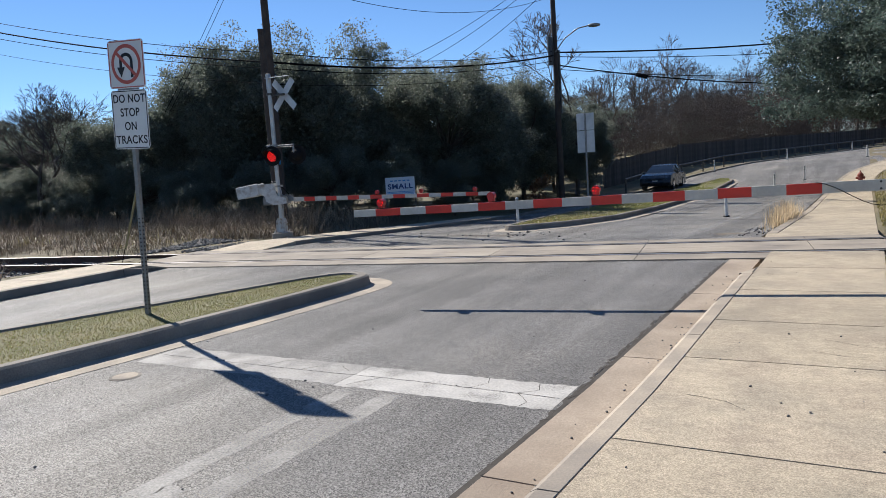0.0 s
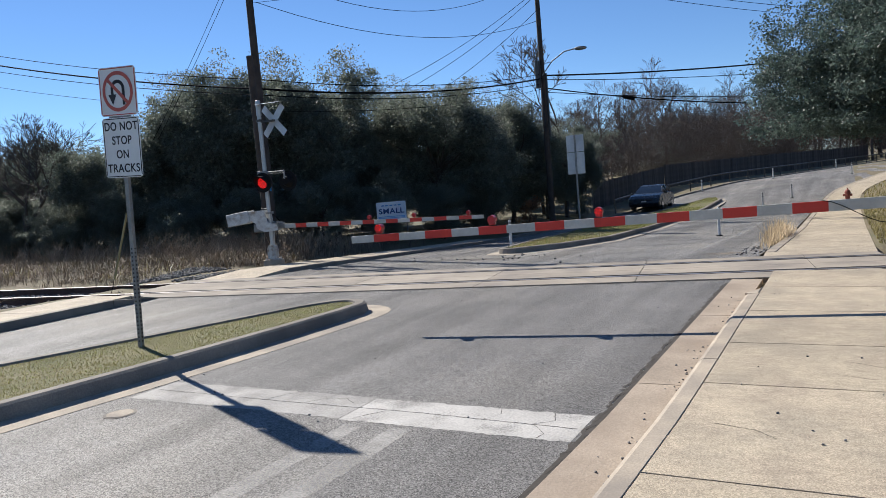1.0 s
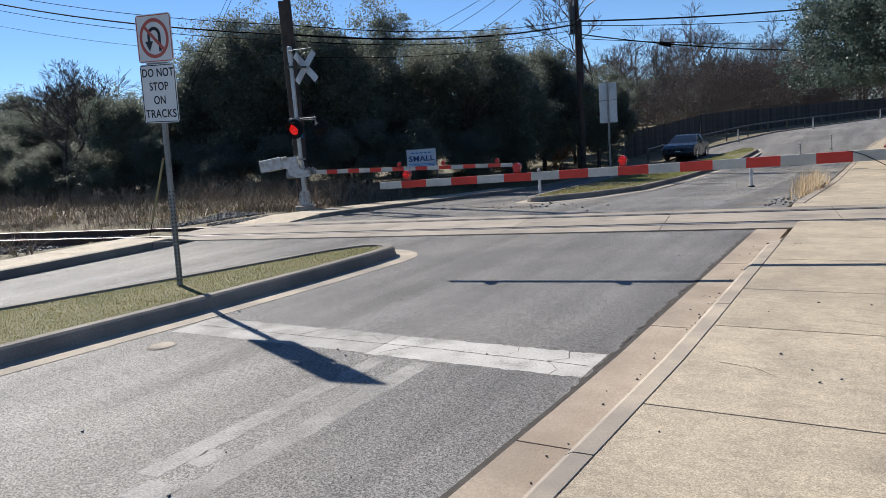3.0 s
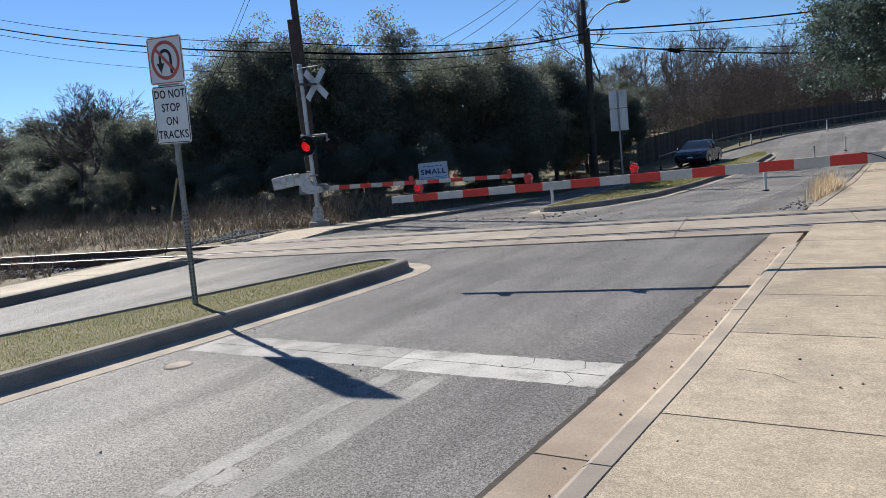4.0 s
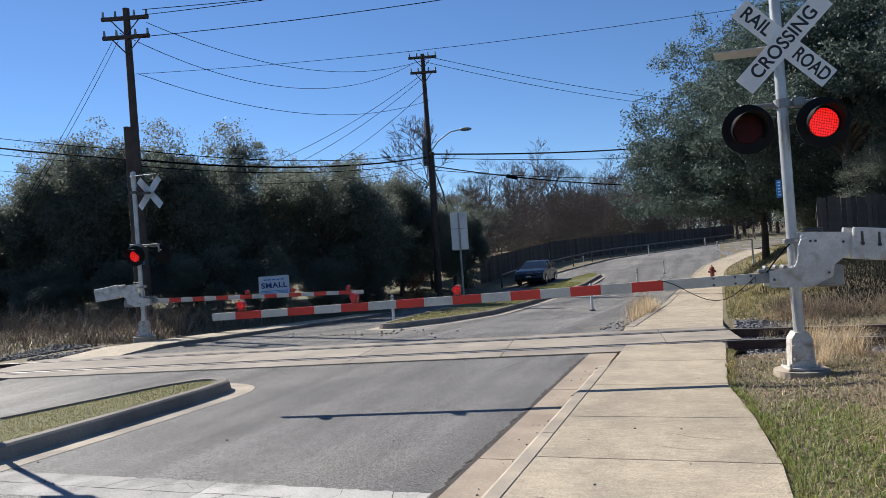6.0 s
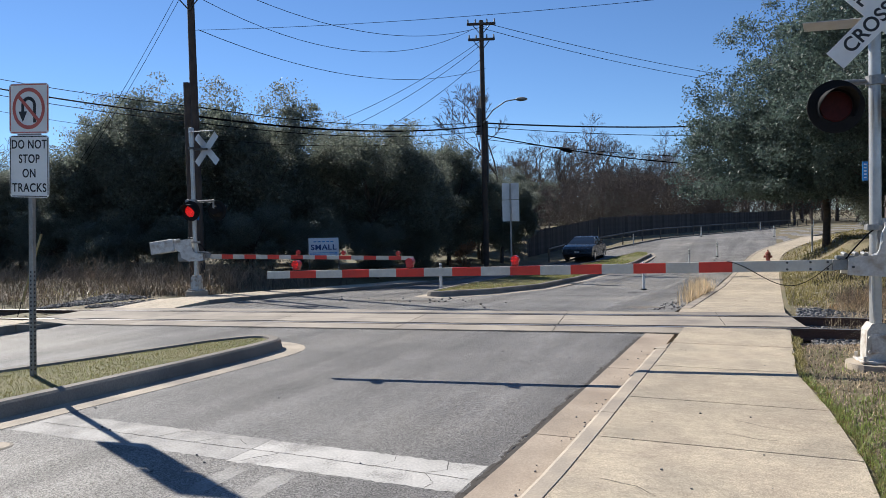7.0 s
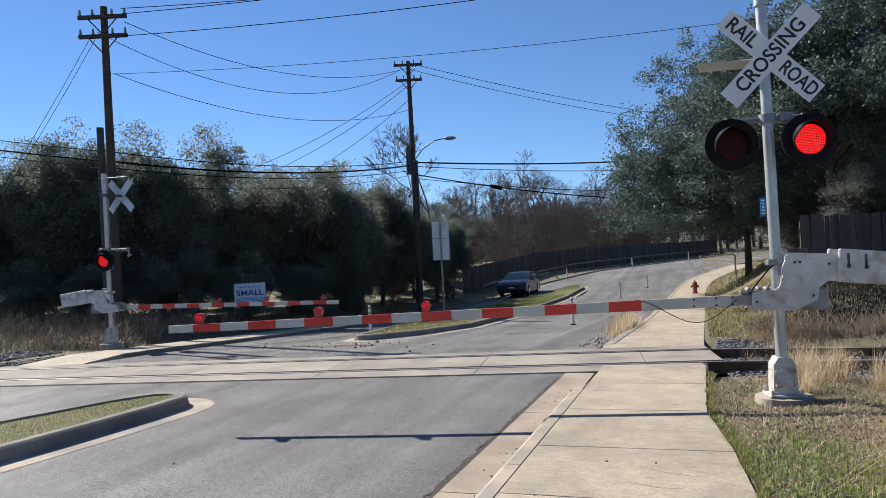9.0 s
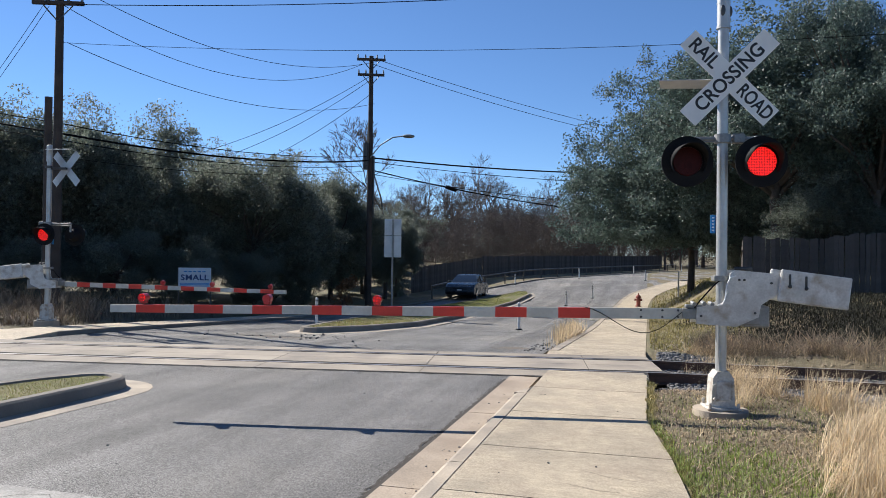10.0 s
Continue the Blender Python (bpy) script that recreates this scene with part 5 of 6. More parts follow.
def delineator(x, y, h=0.72):
    d = thing("delineator_post", pose(x + float(bend(y)), y, float(lie(y))), "white flexible delineator post standing on the road", "delineator", "delineator posts")
    bm = B()
    cyl(bm, (0, 0, 0), (0, 0, 0.04), 0.10, 0.08, seg=14)
    part("base", bm, M_BLACK, d)
    bm = B()
    cyl(bm, (0, 0, 0.03), (0, 0, h), 0.042, 0.042, seg=12)
    cyl(bm, (0, 0, h), (0, 0, h + 0.03), 0.042, 0.02, seg=12)
    part("post", bm, M_POST, d)
    for z in (h - 0.22, h - 0.08):
        part("reflector_band", cyl(B(), (0, 0, z), (0, 0, z + 0.05), 0.0435, seg=12), M_GALV, d)


for x, y in ((-3.53, 22.4), (-4.07, 40.3), (-3.37, 46.6), (-9.0, 20.0), (-11.2, 54.5), (-10.0, 63.0), (-10.8, 78), (-4.0, 61), (-3.0, 90), (-10.5, 93)):
    delineator(x, y, 0.80)


# fire hydrant
h = thing("fire_hydrant", pose(-0.30, 40.5, float(lie(40.5)) + 0.07), "faded red fire hydrant beside the sidewalk", "fire hydrant")
bm = B()
for z0, z1, r0, r1 in ((0, 0.05, 0.16, 0.16), (0.05, 0.45, 0.11, 0.105), (0.45, 0.50, 0.14, 0.14)):
    cyl(bm, (0, 0, z0), (0, 0, z1), r0, r1, seg=18)
part("barrel", bm, M_HYDR, h)
bm = B()
ball(bm, (0, 0, 0.50), 0.125, 16, (1, 1, 1.0))
cyl(bm, (0, 0, 0.60), (0, 0, 0.70), 0.03, seg=8)
part("bonnet", bm, M_HYDR, h)
for ax in ((1, 0), (-1, 0), (0, -1)):
    part("nozzle_cap", cyl(B(), (ax[0] * 0.09, ax[1] * 0.09, 0.36), (ax[0] * 0.20, ax[1] * 0.20, 0.36), 0.06, seg=12), M_HYDR, h)
# marker post
mk = thing("marker_post", pose(1.75, 42.0, float(land(1.75, 42.0))), "slim pale marker post on the verge", "post")
part("post", cyl(B(), (0, 0, 0), (0, 0, 1.35), 0.045, seg=10), M_POST, mk)
part("cap", cyl(B(), (0, 0, 1.35), (0, 0, 1.40), 0.05, 0.03, seg=10), M_POST, mk)


# banners
def banner(m, w, hgt, label):
    b = thing("banner", m, label, "banner", "blue and white banners")
    bm = B()
    n = 10
    vs = [[bm.verts.new((w * (k / n - 0.5), 0.012 * math.sin(k * 1.1), z)) for k in range(n + 1)] for z in (0, hgt)]
    for k in range(n):
        bm.faces.new((vs[0][k], vs[0][k + 1], vs[1][k + 1], vs[1][k]))
    bmesh.ops.solidify(bm, geom=bm.faces, thickness=0.004)
    sheet = part("sheet", bm, M_BANNER, b, "pale blue vinyl")
    lettering("SMALL", hgt * 0.40, M_BANNERB, sheet, pose(0, -0.02, hgt * 0.48, 90), 1.08, 0.006, squeeze=1.15)
    bm = B()
    for k in range(3):
        box(bm, (0, -0.02, hgt * (0.05 + 0.07 * k)), (w * 0.9, 0.002, hgt * 0.035))
    part("stripes", bm, M_BANNERL, sheet)
    bm = B()
    for k in range(5):
        box(bm, (w * (-0.28 + 0.14 * k), -0.02, hgt * 0.80), (w * 0.10, 0.002, hgt * 0.06))
    part("bars", bm, M_BANNERL, sheet)
    return b


bn = banner(pose(-13.92, 21.3, 0.62, 0, 0, 24), 1.02, 0.62, "weathered blue and white banner hung in front of brush")
for sx in (-0.5, 0.5):
    part("stake", cyl(B(), (sx, 0.03, -0.75), (sx, 0.03, 0.66), 0.02, seg=8), M_STEEL, bn)
banner(pose(7.98, 24.90, 1.27, 0, 0, -18), 1.28, 0.80, "blue and white banner fixed to a wooden fence")


# ---- poles and wires ----
def utility_pole(x, y, top, label, arms, lamp=False):
    z = float(land(x, y))
    p = thing("utility_pole", pose(x, y, z, 0, 0, 20), label, "utility pole", "utility poles")
    bm = B()
    cyl(bm, (0, 0, -0.3), (0, 0, top - z), 0.155, 0.105, seg=16)
    part("pole", bm, M_POLE, p)
    for za, w in arms:
        bm = B()
        box(bm, (0, -0.13, za - z), (w, 0.10, 0.12), None, 0.01)
        a = part("crossarm", bm, M_POLE, p)
        for sx in (-0.46, -0.2, 0.2, 0.46):
            part("insulator", cyl(B(), (sx * w, -0.13, za - z + 0.06), (sx * w, -0.13, za - z + 0.24), 0.045, 0.03, seg=8), M_GALV, a)
        for sx in (-1, 1):
            part("brace", cyl(B(), (sx * w * 0.33, -0.14, za - z), (0, -0.14, za - z - 0.55), 0.02, seg=6), M_STEEL, a)
    return p, z


p, z = utility_pole(-16.95, 18.7, 10.1, "tall dark wooden utility pole with crossarms behind the signal", ((9.75, 1.5), (9.15, 1.5)))
p2, z2 = utility_pole(-13.0, 34.3, 11.5, "tall dark wooden utility pole with a street light", ((11.3, 1.4), (10.55, 1.3)))
bm = B()
cyl(bm, (-0.2, -0.2, 5.9 - z2), (-0.2, -0.2, 7.2 - z2), 0.14, seg=12)
cyl(bm, (0.16, 0, 3.6 - z2), (0.16, 0, 6.6 - z2), 0.07, seg=8)
part("cable_box", bm, M_STEEL, p2)
bm = B()
pts = [(0.0, -0.1, 6.5 - z2), (0.5, -0.25, 7.1 - z2), (1.1, -0.5, 7.45 - z2), (1.6, -0.7, 7.5 - z2)]
tube(bm, pts, 0.03, 8)
larm = part("lamp_arm", bm, M_GALV, p2)
bm = B()
ball(bm, (1.85, -0.8, 7.48 - z2), 0.2, 14, (1.5, 0.8, 0.45))
part("lamp_head", bm, M_GALV, larm, "grey cobra-head street lamp")
sp = thing("pole_stub", pose(-15.0, 16.3, float(land(-15.0, 16.3))), "old shortened wooden pole beside the signal", "utility pole")
part("pole", cyl(B(), (0, 0, -0.3), (0, 0, 5.75 - float(land(-15.0, 16.3))), 0.105, 0.095, seg=12), M_POLE, sp)


def wire(a, b, sag, r=0.011, label="black overhead wire strung between poles"):
    bm = B()
    a, b = Vector(a), Vector(b)
    pts = []
    for k in range(21):
        q = k / 20
        v = a.lerp(b, q)
        v.z -= sag * 4 * q * (1 - q)
        pts.append(v)
    tube(bm, pts, r, 5)
    tagged(part("overhead_wire", bm, M_WIRE), label, "wire", "overhead wires")


LP, RP = Vector((-16.95, 18.7, 0)), Vector((-13.0, 34.3, 0))


def at_pole(p, dx, dy, z):
    return (p.x + dx, p.y + dy, z)


for za, zb, sag, o in ((9.60, 11.35, 1.15, 0.6), (9.45, 11.2, 1.55, -0.5), (8.05, 9.2, 1.0, 0.1)):
    wire(at_pole(LP, o, 0.2, za), at_pole(RP, o, 0.2, zb), sag)
for za, zb, o in ((9.95, 9.15, 0.65), (9.9, 9.4, -0.6), (9.1, 8.9, 0.6), (8.0, 7.15, 0.0)):
    wire(at_pole(LP, o, 0, za), (10.0, 20.5 + 0.5 * o, zb + 0.1), 0.45, 0.012 if zb > 8 else 0.007)
for za, zb, r in ((5.55, 6.55, 0.016), (5.25, 6.35, 0.035), (5.05, 6.1, 0.016), (4.55, 5.85, 0.010)):
    wire(at_pole(LP, 0.15, 0.1, za), at_pole(RP, 0, -0.2, zb), 0.35, r, "thick black communication cable between poles" if r > 0.03 else "black overhead wire strung between poles")
    wire(at_pole(LP, 0.15, 0.1, za), (-41.5, 17.8, 4.2 + 1.5 * (za - 1.0) + 0.6), 0.5, r * 0.8)
for za, zb, r, sag in ((6.5, 8.1, 0.04, 0.5), (6.3, 7.2, 0.018, 0.5), (5.9, 5.0, 0.03, 0.9), (5.7, 5.5, 0.016, 0.6), (11.4, 9.3, 0.014, 0.6), (11.1, 9.0, 0.014, 0.7)):
    wire(at_pole(RP, 0.1, 0, za), (7.0, 56.0, zb), sag, r)
for z0, dx, z1 in ((10.5, 1.5, 5.3), (10.3, 2.4, 5.0), (9.6, 3.2, 4.4)):
    wire(at_pole(RP, 0, -0.1, z0), (-26 + dx, 27 + dx, z1), 0.9, 0.012)
for dx in (-0.55, -0.3):
    wire(at_pole(LP, dx, -0.1, 9.1), (-20.3 + dx, 17.6, 4.0), 0.1, 0.008, "thin guy wire from a pole")
g_ = thing("splice_case", pose(-9.8, 37.77, 5.27, 0, 12, 47), "black cable splice case hanging on a wire", "cable fitting")
part("case", cyl(B(), (-0.3, 0, 0), (0.3, 0, 0), 0.10, seg=12), M_WIRE, g_)


# ---- trees ----
def leaf_cloud(seed, rx, ry, rz, zc, nclump, per, leaf, sig, skirt=False):
    """Clump centres in an uneven ellipsoid, then small diamond leaves round each one."""
    g_ = np.random.default_rng(seed)
    nl = max(9, nclump // 22)
    u = g_.normal(size=(nl, 3))
    u /= np.linalg.norm(u, axis=1)[:, None]
    lobes = u * g_.uniform(0.35, 0.80, nl)[:, None]
    lr = g_.uniform(0.16, 0.36, nl)
    k = g_.integers(0, nl, nclump)
    w = g_.normal(size=(nclump, 3))
    w /= np.linalg.norm(w, axis=1)[:, None]
    c = (lobes[k] + w * (lr[k] * g_.uniform(0.2, 1.05, nclump) ** 0.45)[:, None]) * np.array([rx, ry, rz])
    if skirt:
        low = c[:, 2] < 0
        c[low, :2] *= 1.05
    else:
        c[:, 2] = np.where(c[:, 2] < -0.45 * rz, -0.45 * rz + 0.25 * (c[:, 2] + 0.45 * rz), c[:, 2])
    c[:, 2] += zc
    size = sig * g_.uniform(0.55, 1.35, nclump)
    off = np.clip(g_.normal(size=(nclump, per, 3)), -1.7, 1.7) * size[:, None, None] * np.array([1, 1, 0.75])
    out = c - np.array([0, 0, zc * 0.8])
    out = out / (np.linalg.norm(out, axis=1)[:, None] + 1e-6) + g_.normal(0, 0.45, (nclump, 3)) + np.array([0, 0, 0.2])
    reach = np.clip(np.abs(g_.normal(size=(nclump, per, 1))), 0, 1.7) * (size * g_.uniform(0.1, 0.95, nclump))[:, None, None]
    off = off * np.clip(1.0 - 0.5 * reach / size[:, None, None], 0.3, 1.0) + out[:, None] * reach
    p = (c[:, None] + off).reshape(-1, 3)
    p = p[p[:, 2] > 0.05]
    n = len(p)
    a = g_.normal(size=(n, 3))
    a /= np.linalg.norm(a, axis=1)[:, None]
    b = np.cross(a, g_.normal(size=(n, 3)))
    b /= np.linalg.norm(b, axis=1)[:, None] + 1e-9
    s = (leaf * g_.uniform(0.6, 1.4, n))[:, None]
    v = np.stack([p - a * s, p + b * s * 0.5, p + a * s, p - b * s * 0.5], 1).reshape(-1, 3)
    f = np.arange(4 * n).reshape(-1, 4)
    return v, f, c


def limb_mesh(bm, c, top, r, zc, g_, nlimb):
    """A tapered, slightly crooked trunk with limbs reaching into the crown."""
    pts = [Vector((0, 0, -0.3)), Vector((0.02, 0.01, 0.5)), Vector((0.05, 0.03, top * 0.4)), Vector((-0.06, 0.08, top * 0.75)), Vector((0.04, 0, top))]
    tube(bm, pts, r, 9, r * 0.6)
    limbs = []
    for i in g_.choice(len(c), nlimb, replace=False):
        e = Vector(c[i])
        s0 = pts[3].lerp(pts[4], g_.uniform(0, 1))
        mid = s0.lerp(e, 0.5) + Vector((g_.normal() * 0.2, g_.normal() * 0.2, 0.35))
        limbs.append(tube(B(), [s0, mid, e], r * 0.42, 5, r * 0.06))
    return limbs


def leafy_tree(name, m, label, seed, rx, rz, zc, nclump, per, leaf, sig, trunk_r, trunk_top, material, group, skirt=False, nlimb=22, ry=None):
    t_ = thing(name, m, label, "tree", group)
    v, f, c = leaf_cloud(seed, rx, ry or rx, rz, zc, nclump, per, leaf, sig, skirt)
    bm = B()
    limbs = limb_mesh(bm, c, trunk_top, trunk_r, zc, np.random.default_rng(seed + 7), nlimb)
    part("trunk", bm, M_BARK, t_, "dark furrowed trunk", smooth=True)
    for limb in limbs:
        part("limb", limb, M_BARK, t_, smooth=True)
    ob = raw("crown", v, f, material, t_)
    ob["label"] = "small dark green leaves"
    return t_


def bare_mesh(seed, height, r, spread=0.5, levels=5, thin=0.006):
    g_ = random.Random(seed)
    segs = []

    def grow(p, d, ln, rad, lev):
        q = p + d * ln
        segs.append((p, q, rad, rad * 0.62))
        if lev == 0:
            return
        for k in range(g_.choice((2, 3, 3)) if lev > 1 else 3):
            nd = (d + Vector((g_.gauss(0, spread), g_.gauss(0, spread), g_.gauss(0.12, spread * 0.6)))).normalized()
            s = p.lerp(q, g_.uniform(0.55, 1.0))
            grow(s, nd, ln * g_.uniform(0.58, 0.82), rad * 0.6, lev - 1)
    grow(Vector((0, 0, -0.2)), Vector((0.03, 0.02, 1)).normalized(), height * 0.32, r, levels)
    vs, fs = [], []
    for p, q, a, b in segs:
        d = (q - p).normalized()
        x = d.orthogonal().normalized()
        y = d.cross(x)
        i = len(vs)
        for o, rad in ((p, a), (q, b)):
            for k in range(3):
                an = 2.0944 * k
                vs.append(o + (x * math.cos(an) + y * math.sin(an)) * max(rad, thin))
        fs += [(i, i + 1, i + 4, i + 3), (i + 1, i + 2, i + 5, i + 4), (i + 2, i, i + 3, i + 5)]
    return np.array([tuple(v) for v in vs]), np.array(fs)


def bare_tree(m, label, seed, height, r, material, group, spread=0.5, levels=6, thin=0.006):
    t_ = thing("bare_tree", m, label, "tree", group)
    v, f = bare_mesh(seed, height, r, spread, levels, thin)
    raw("bare_crown", v, f, material, t_)
    return t_


def stand(x, y, z=0.0, turn=0.0, s=1.0, sz=None):
    return pose(x, y, float(land(x, y)) + z, 0, 0, turn) @ Matrix.Diagonal((s, s, sz or s, 1))


# thicket on the opposite side: evergreen trees with skirts to the ground
TH = "evergreen thicket across the tracks"
rng = random.Random(9)
kinds = [leafy_tree("evergreen_tree", stand(-18.3, 25.4), "dense dark evergreen tree in a thicket", 31 + i, 3.3, 3.7, 3.9, 560, 190, 0.050, 0.33, 0.16, 3.2, M_LEAFB, TH, True, 16) for i in range(3)]
spots = [(-19.2, 25.2, 1.0, 1.0), (-21.4, 23.4, 0.97, 1.03), (-15.9, 28.4, 0.95, 0.83),
         (-24.2, 22.4, 0.88, 0.94), (-26.6, 21.6, 0.8, 0.72), (-15.8, 31.6, 0.85, 0.9), (-15.6, 35.6, 0.85, 0.85), (-17.6, 31, 1.05, 0.92), (-22.2, 27.6, 1.1, 1.08),
         (-24.8, 26, 1.0, 0.9), (-29.6, 22.5, 0.8, 0.66), (-16.0, 41.0, 0.8, 0.75), (-17.5, 37, 1.05, 1.0), (-33, 25.5, 0.8, 0.55), (-28.5, 27, 0.9, 0.75), (-19.5, 46, 0.9, 0.7),
         (-37, 23, 0.85, 0.78), (-42, 22, 0.9, 0.8), (-48, 20, 0.95, 0.85), (-46, 14, 0.9, 0.8), (-52, 9, 1.0, 0.9), (-40, 19, 0.8, 0.6), (-14.7, 43.2, 0.62, 0.74), (-15.0, 39, 0.68, 0.8), (-45, 30, 1.3, 0.9), (-55, 30, 1.4, 1.0), (-62, 18, 1.4, 1.0), (-60, 8, 1.3, 0.95), (-38, 34, 1.2, 0.9), (-30, 33, 1.2, 0.9), (-24, 34, 1.2, 0.95), (7.2, 30, 0.8, 0.72), (6.2, 29.0, 0.7, 0.6), (22.8, 30.2, 0.6, 0.7), (5.5, 47, 0.9, 0.75), (9, 43, 0.9, 0.8), (19.5, 32, 0.9, 0.8), (-27, 19.8, 0.7, 0.6), (-31, 19.6, 0.7, 0.44), (-35.5, 19, 0.72, 0.42), (-19.0, 52, 0.9, 0.72), (-36, 30, 1.0, 0.75), (-20.2, 24.6, 0.95, 1.04), (-24.0, 24.5, 0.9, 0.98)]
for i, (x, y, s_, sz) in enumerate(spots):
    if i < 3:
        kinds[i].matrix_world = stand(x, y, 0, 40 * i, s_, sz)
    else:
        copy_thing(kinds[i % 3], stand(x, y, 0, rng.uniform(0, 360), s_, sz))
# live oaks on the near side of the bend and behind the fence
OK = "live oaks behind the fence"
big = [leafy_tree("live_oak", stand(4.8, 33), "tall spreading live oak with dark glossy leaves", 51 + i, 5.3, 4.4, 7.2, 900, 150, 0.056, 0.29, 0.26, 4.6, M_LEAFA, OK, False, 30) for i in range(2)]
big[0].matrix_world = stand(5.0, 31.5, 0, 10, 1.15, 1.0)
big[1].matrix_world = stand(7.6, 28.2, 0, 70, 0.70, 0.92)
for i, (x, y, s_, sz) in enumerate([(19.6, 25.6, 0.80, 0.89), (9.5, 39, 1.05, 1.0), (19, 27, 0.9, 0.8), (20.5, 36, 1.05, 0.98), (24, 24, 1.0, 0.9), (8.0, 47, 1.0, 0.95), (20, 40, 1.1, 1.0)]):
    copy_thing(big[i % 2], stand(x, y, 0, rng.uniform(0, 360), s_, sz))
leafy_tree("live_oak", stand(2.3, 40.7), "broad live oak with low hanging boughs on a grassy mound", 58, 7.5, 6.3, 6.0, 1500, 170, 0.062, 0.38, 0.20, 4.0, M_LEAFA, OK, False, 30)
# bare trees
b1 = bare_tree(stand(-14.6, 41.0), "leafless grey tree beside a utility pole", 3, 12.5, 0.15, M_BRANCH, "bare winter trees", 0.46, 7, 0.012)
b2 = bare_tree(stand(-34, 22.0), "leafless spreading winter tree", 8, 8.2, 0.16, M_BRANCH, "bare winter trees", 0.48, 7, 0.008)
for i, (x, y, s_) in enumerate([(-37.5, 19.0, 0.75), (-29.3, 17.9, 0.86), (-30.5, 20.5, 0.6), (-33.8, 16.2, 0.8), (-42, 17.5, 0.7)]):
    copy_thing(b2 if i % 2 else b1, stand(x, y, 0, rng.uniform(0, 360), s_))
far_kind = [bare_tree(stand(-8, 105), "brown leafless tree in distant woods", 20 + i, 9.0, 0.16, M_BRUSH, "distant winter woods", 0.48, 7) for i in range(3)]
n_far = 0
for row, (yy, hh) in enumerate(((100, 1.15), (112, 1.4), (126, 1.7), (150, 2.2))):
    for k in range(20):
        x = -48 + k * 4.1 + rng.uniform(-2, 2)
        y = yy + rng.uniform(-4, 4) - (8 if x < -22 else 0)
        if x > 6 + row * 6:
            continue
        m_ = stand(x, y, 0, rng.uniform(0, 360), hh * rng.uniform(0.75, 1.15))
        if n_far < 3:
            far_kind[n_far].matrix_world = m_
        else:
            copy_thing(far_kind[n_far % 3], m_)
        n_far += 1
for i, (x, y, s_, sz) in enumerate([(-20, 104, 1.2, 0.9), (-30, 98, 1.2, 0.9), (12, 100, 1.5, 1.0), (20, 92, 1.5, 1.1), (-10, 132, 1.5, 1.2), (4, 134, 1.6, 1.2), (26, 78, 1.4, 1.1), (18, 70, 1.2, 1.0), (-22, 60, 1.0, 0.75), (-26, 75, 1.2, 0.9)]):
    copy_thing(kinds[i % 3], stand(x, y, 0, rng.uniform(0, 360), s_, sz))
v, f, _ = leaf_cloud(77, 60, 12, 5.2, 4.2, 4200, 80, 0.09, 0.9, True)
tagged(raw("distant_brush", v + np.array([-18, 118, 0.4]), f, M_BRUSH), "brown winter brush under distant woods", "brush", kind="stuff")
v, f, _ = leaf_cloud(78, 28, 4.5, 3.6, 3.0, 1700, 110, 0.05, 0.75, True)
along_fence = np.array([[0.322, 0.947, 0], [-0.947, 0.322, 0], [0, 0, 1]])
tagged(raw("distant_brush", v @ along_fence + np.array([-10.6, 84.0, 0.3]), f, M_BRUSH), "brown winter brush behind the fence at the bend", "brush", kind="stuff")
for i, (x, y, s_, sz) in enumerate([(-15.6, 23.6, 0.42, 0.34), (-17.6, 22.2, 0.45, 0.36), (-19.8, 20.9, 0.45, 0.36), (-22.2, 19.8, 0.45, 0.34), (-24.6, 19.4, 0.5, 0.36), (-27.4, 18.4, 0.5, 0.34), (-30.5, 17.8, 0.5, 0.34), (-33.5, 17.2, 0.5, 0.34), (-37, 16.6, 0.55, 0.36), (-41, 16.0, 0.6, 0.4), (-45, 15, 0.6, 0.4), (-14.6, 26.2, 0.4, 0.36), (-14.4, 30, 0.36, 0.36)]):
    copy_thing(kinds[i % 3], stand(x, y, 0, rng.uniform(0, 360), s_, sz))
bu = thing("dry_bush", stand(-13.3, 31.8), "russet dry-leaved bush at the foot of a pole", "bush")
v, f, _ = leaf_cloud(91, 0.9, 0.9, 0.75, 0.7, 70, 30, 0.05, 0.16, True)
raw("leaves", v, f, M_BUSH, bu)
v, f = bare_mesh(92, 1.9, 0.025, 0.6, 4)
raw("stem", v, f, M_BRANCH, bu)
gg = thing("guy_guard", pose(-14.0, 10.35, 0.0), "yellow plastic guard on a leaning guy wire", "guy guard")
part("tube", cyl(B(), (0, 0, 0.25), (0.25, 0.3, 1.62), 0.022, seg=8), M_YELLOW, gg)
part("wire", cyl(B(), (-0.1, -0.1, -0.2), (0.26, 0.32, 1.7), 0.008, seg=5), M_WIRE, gg)


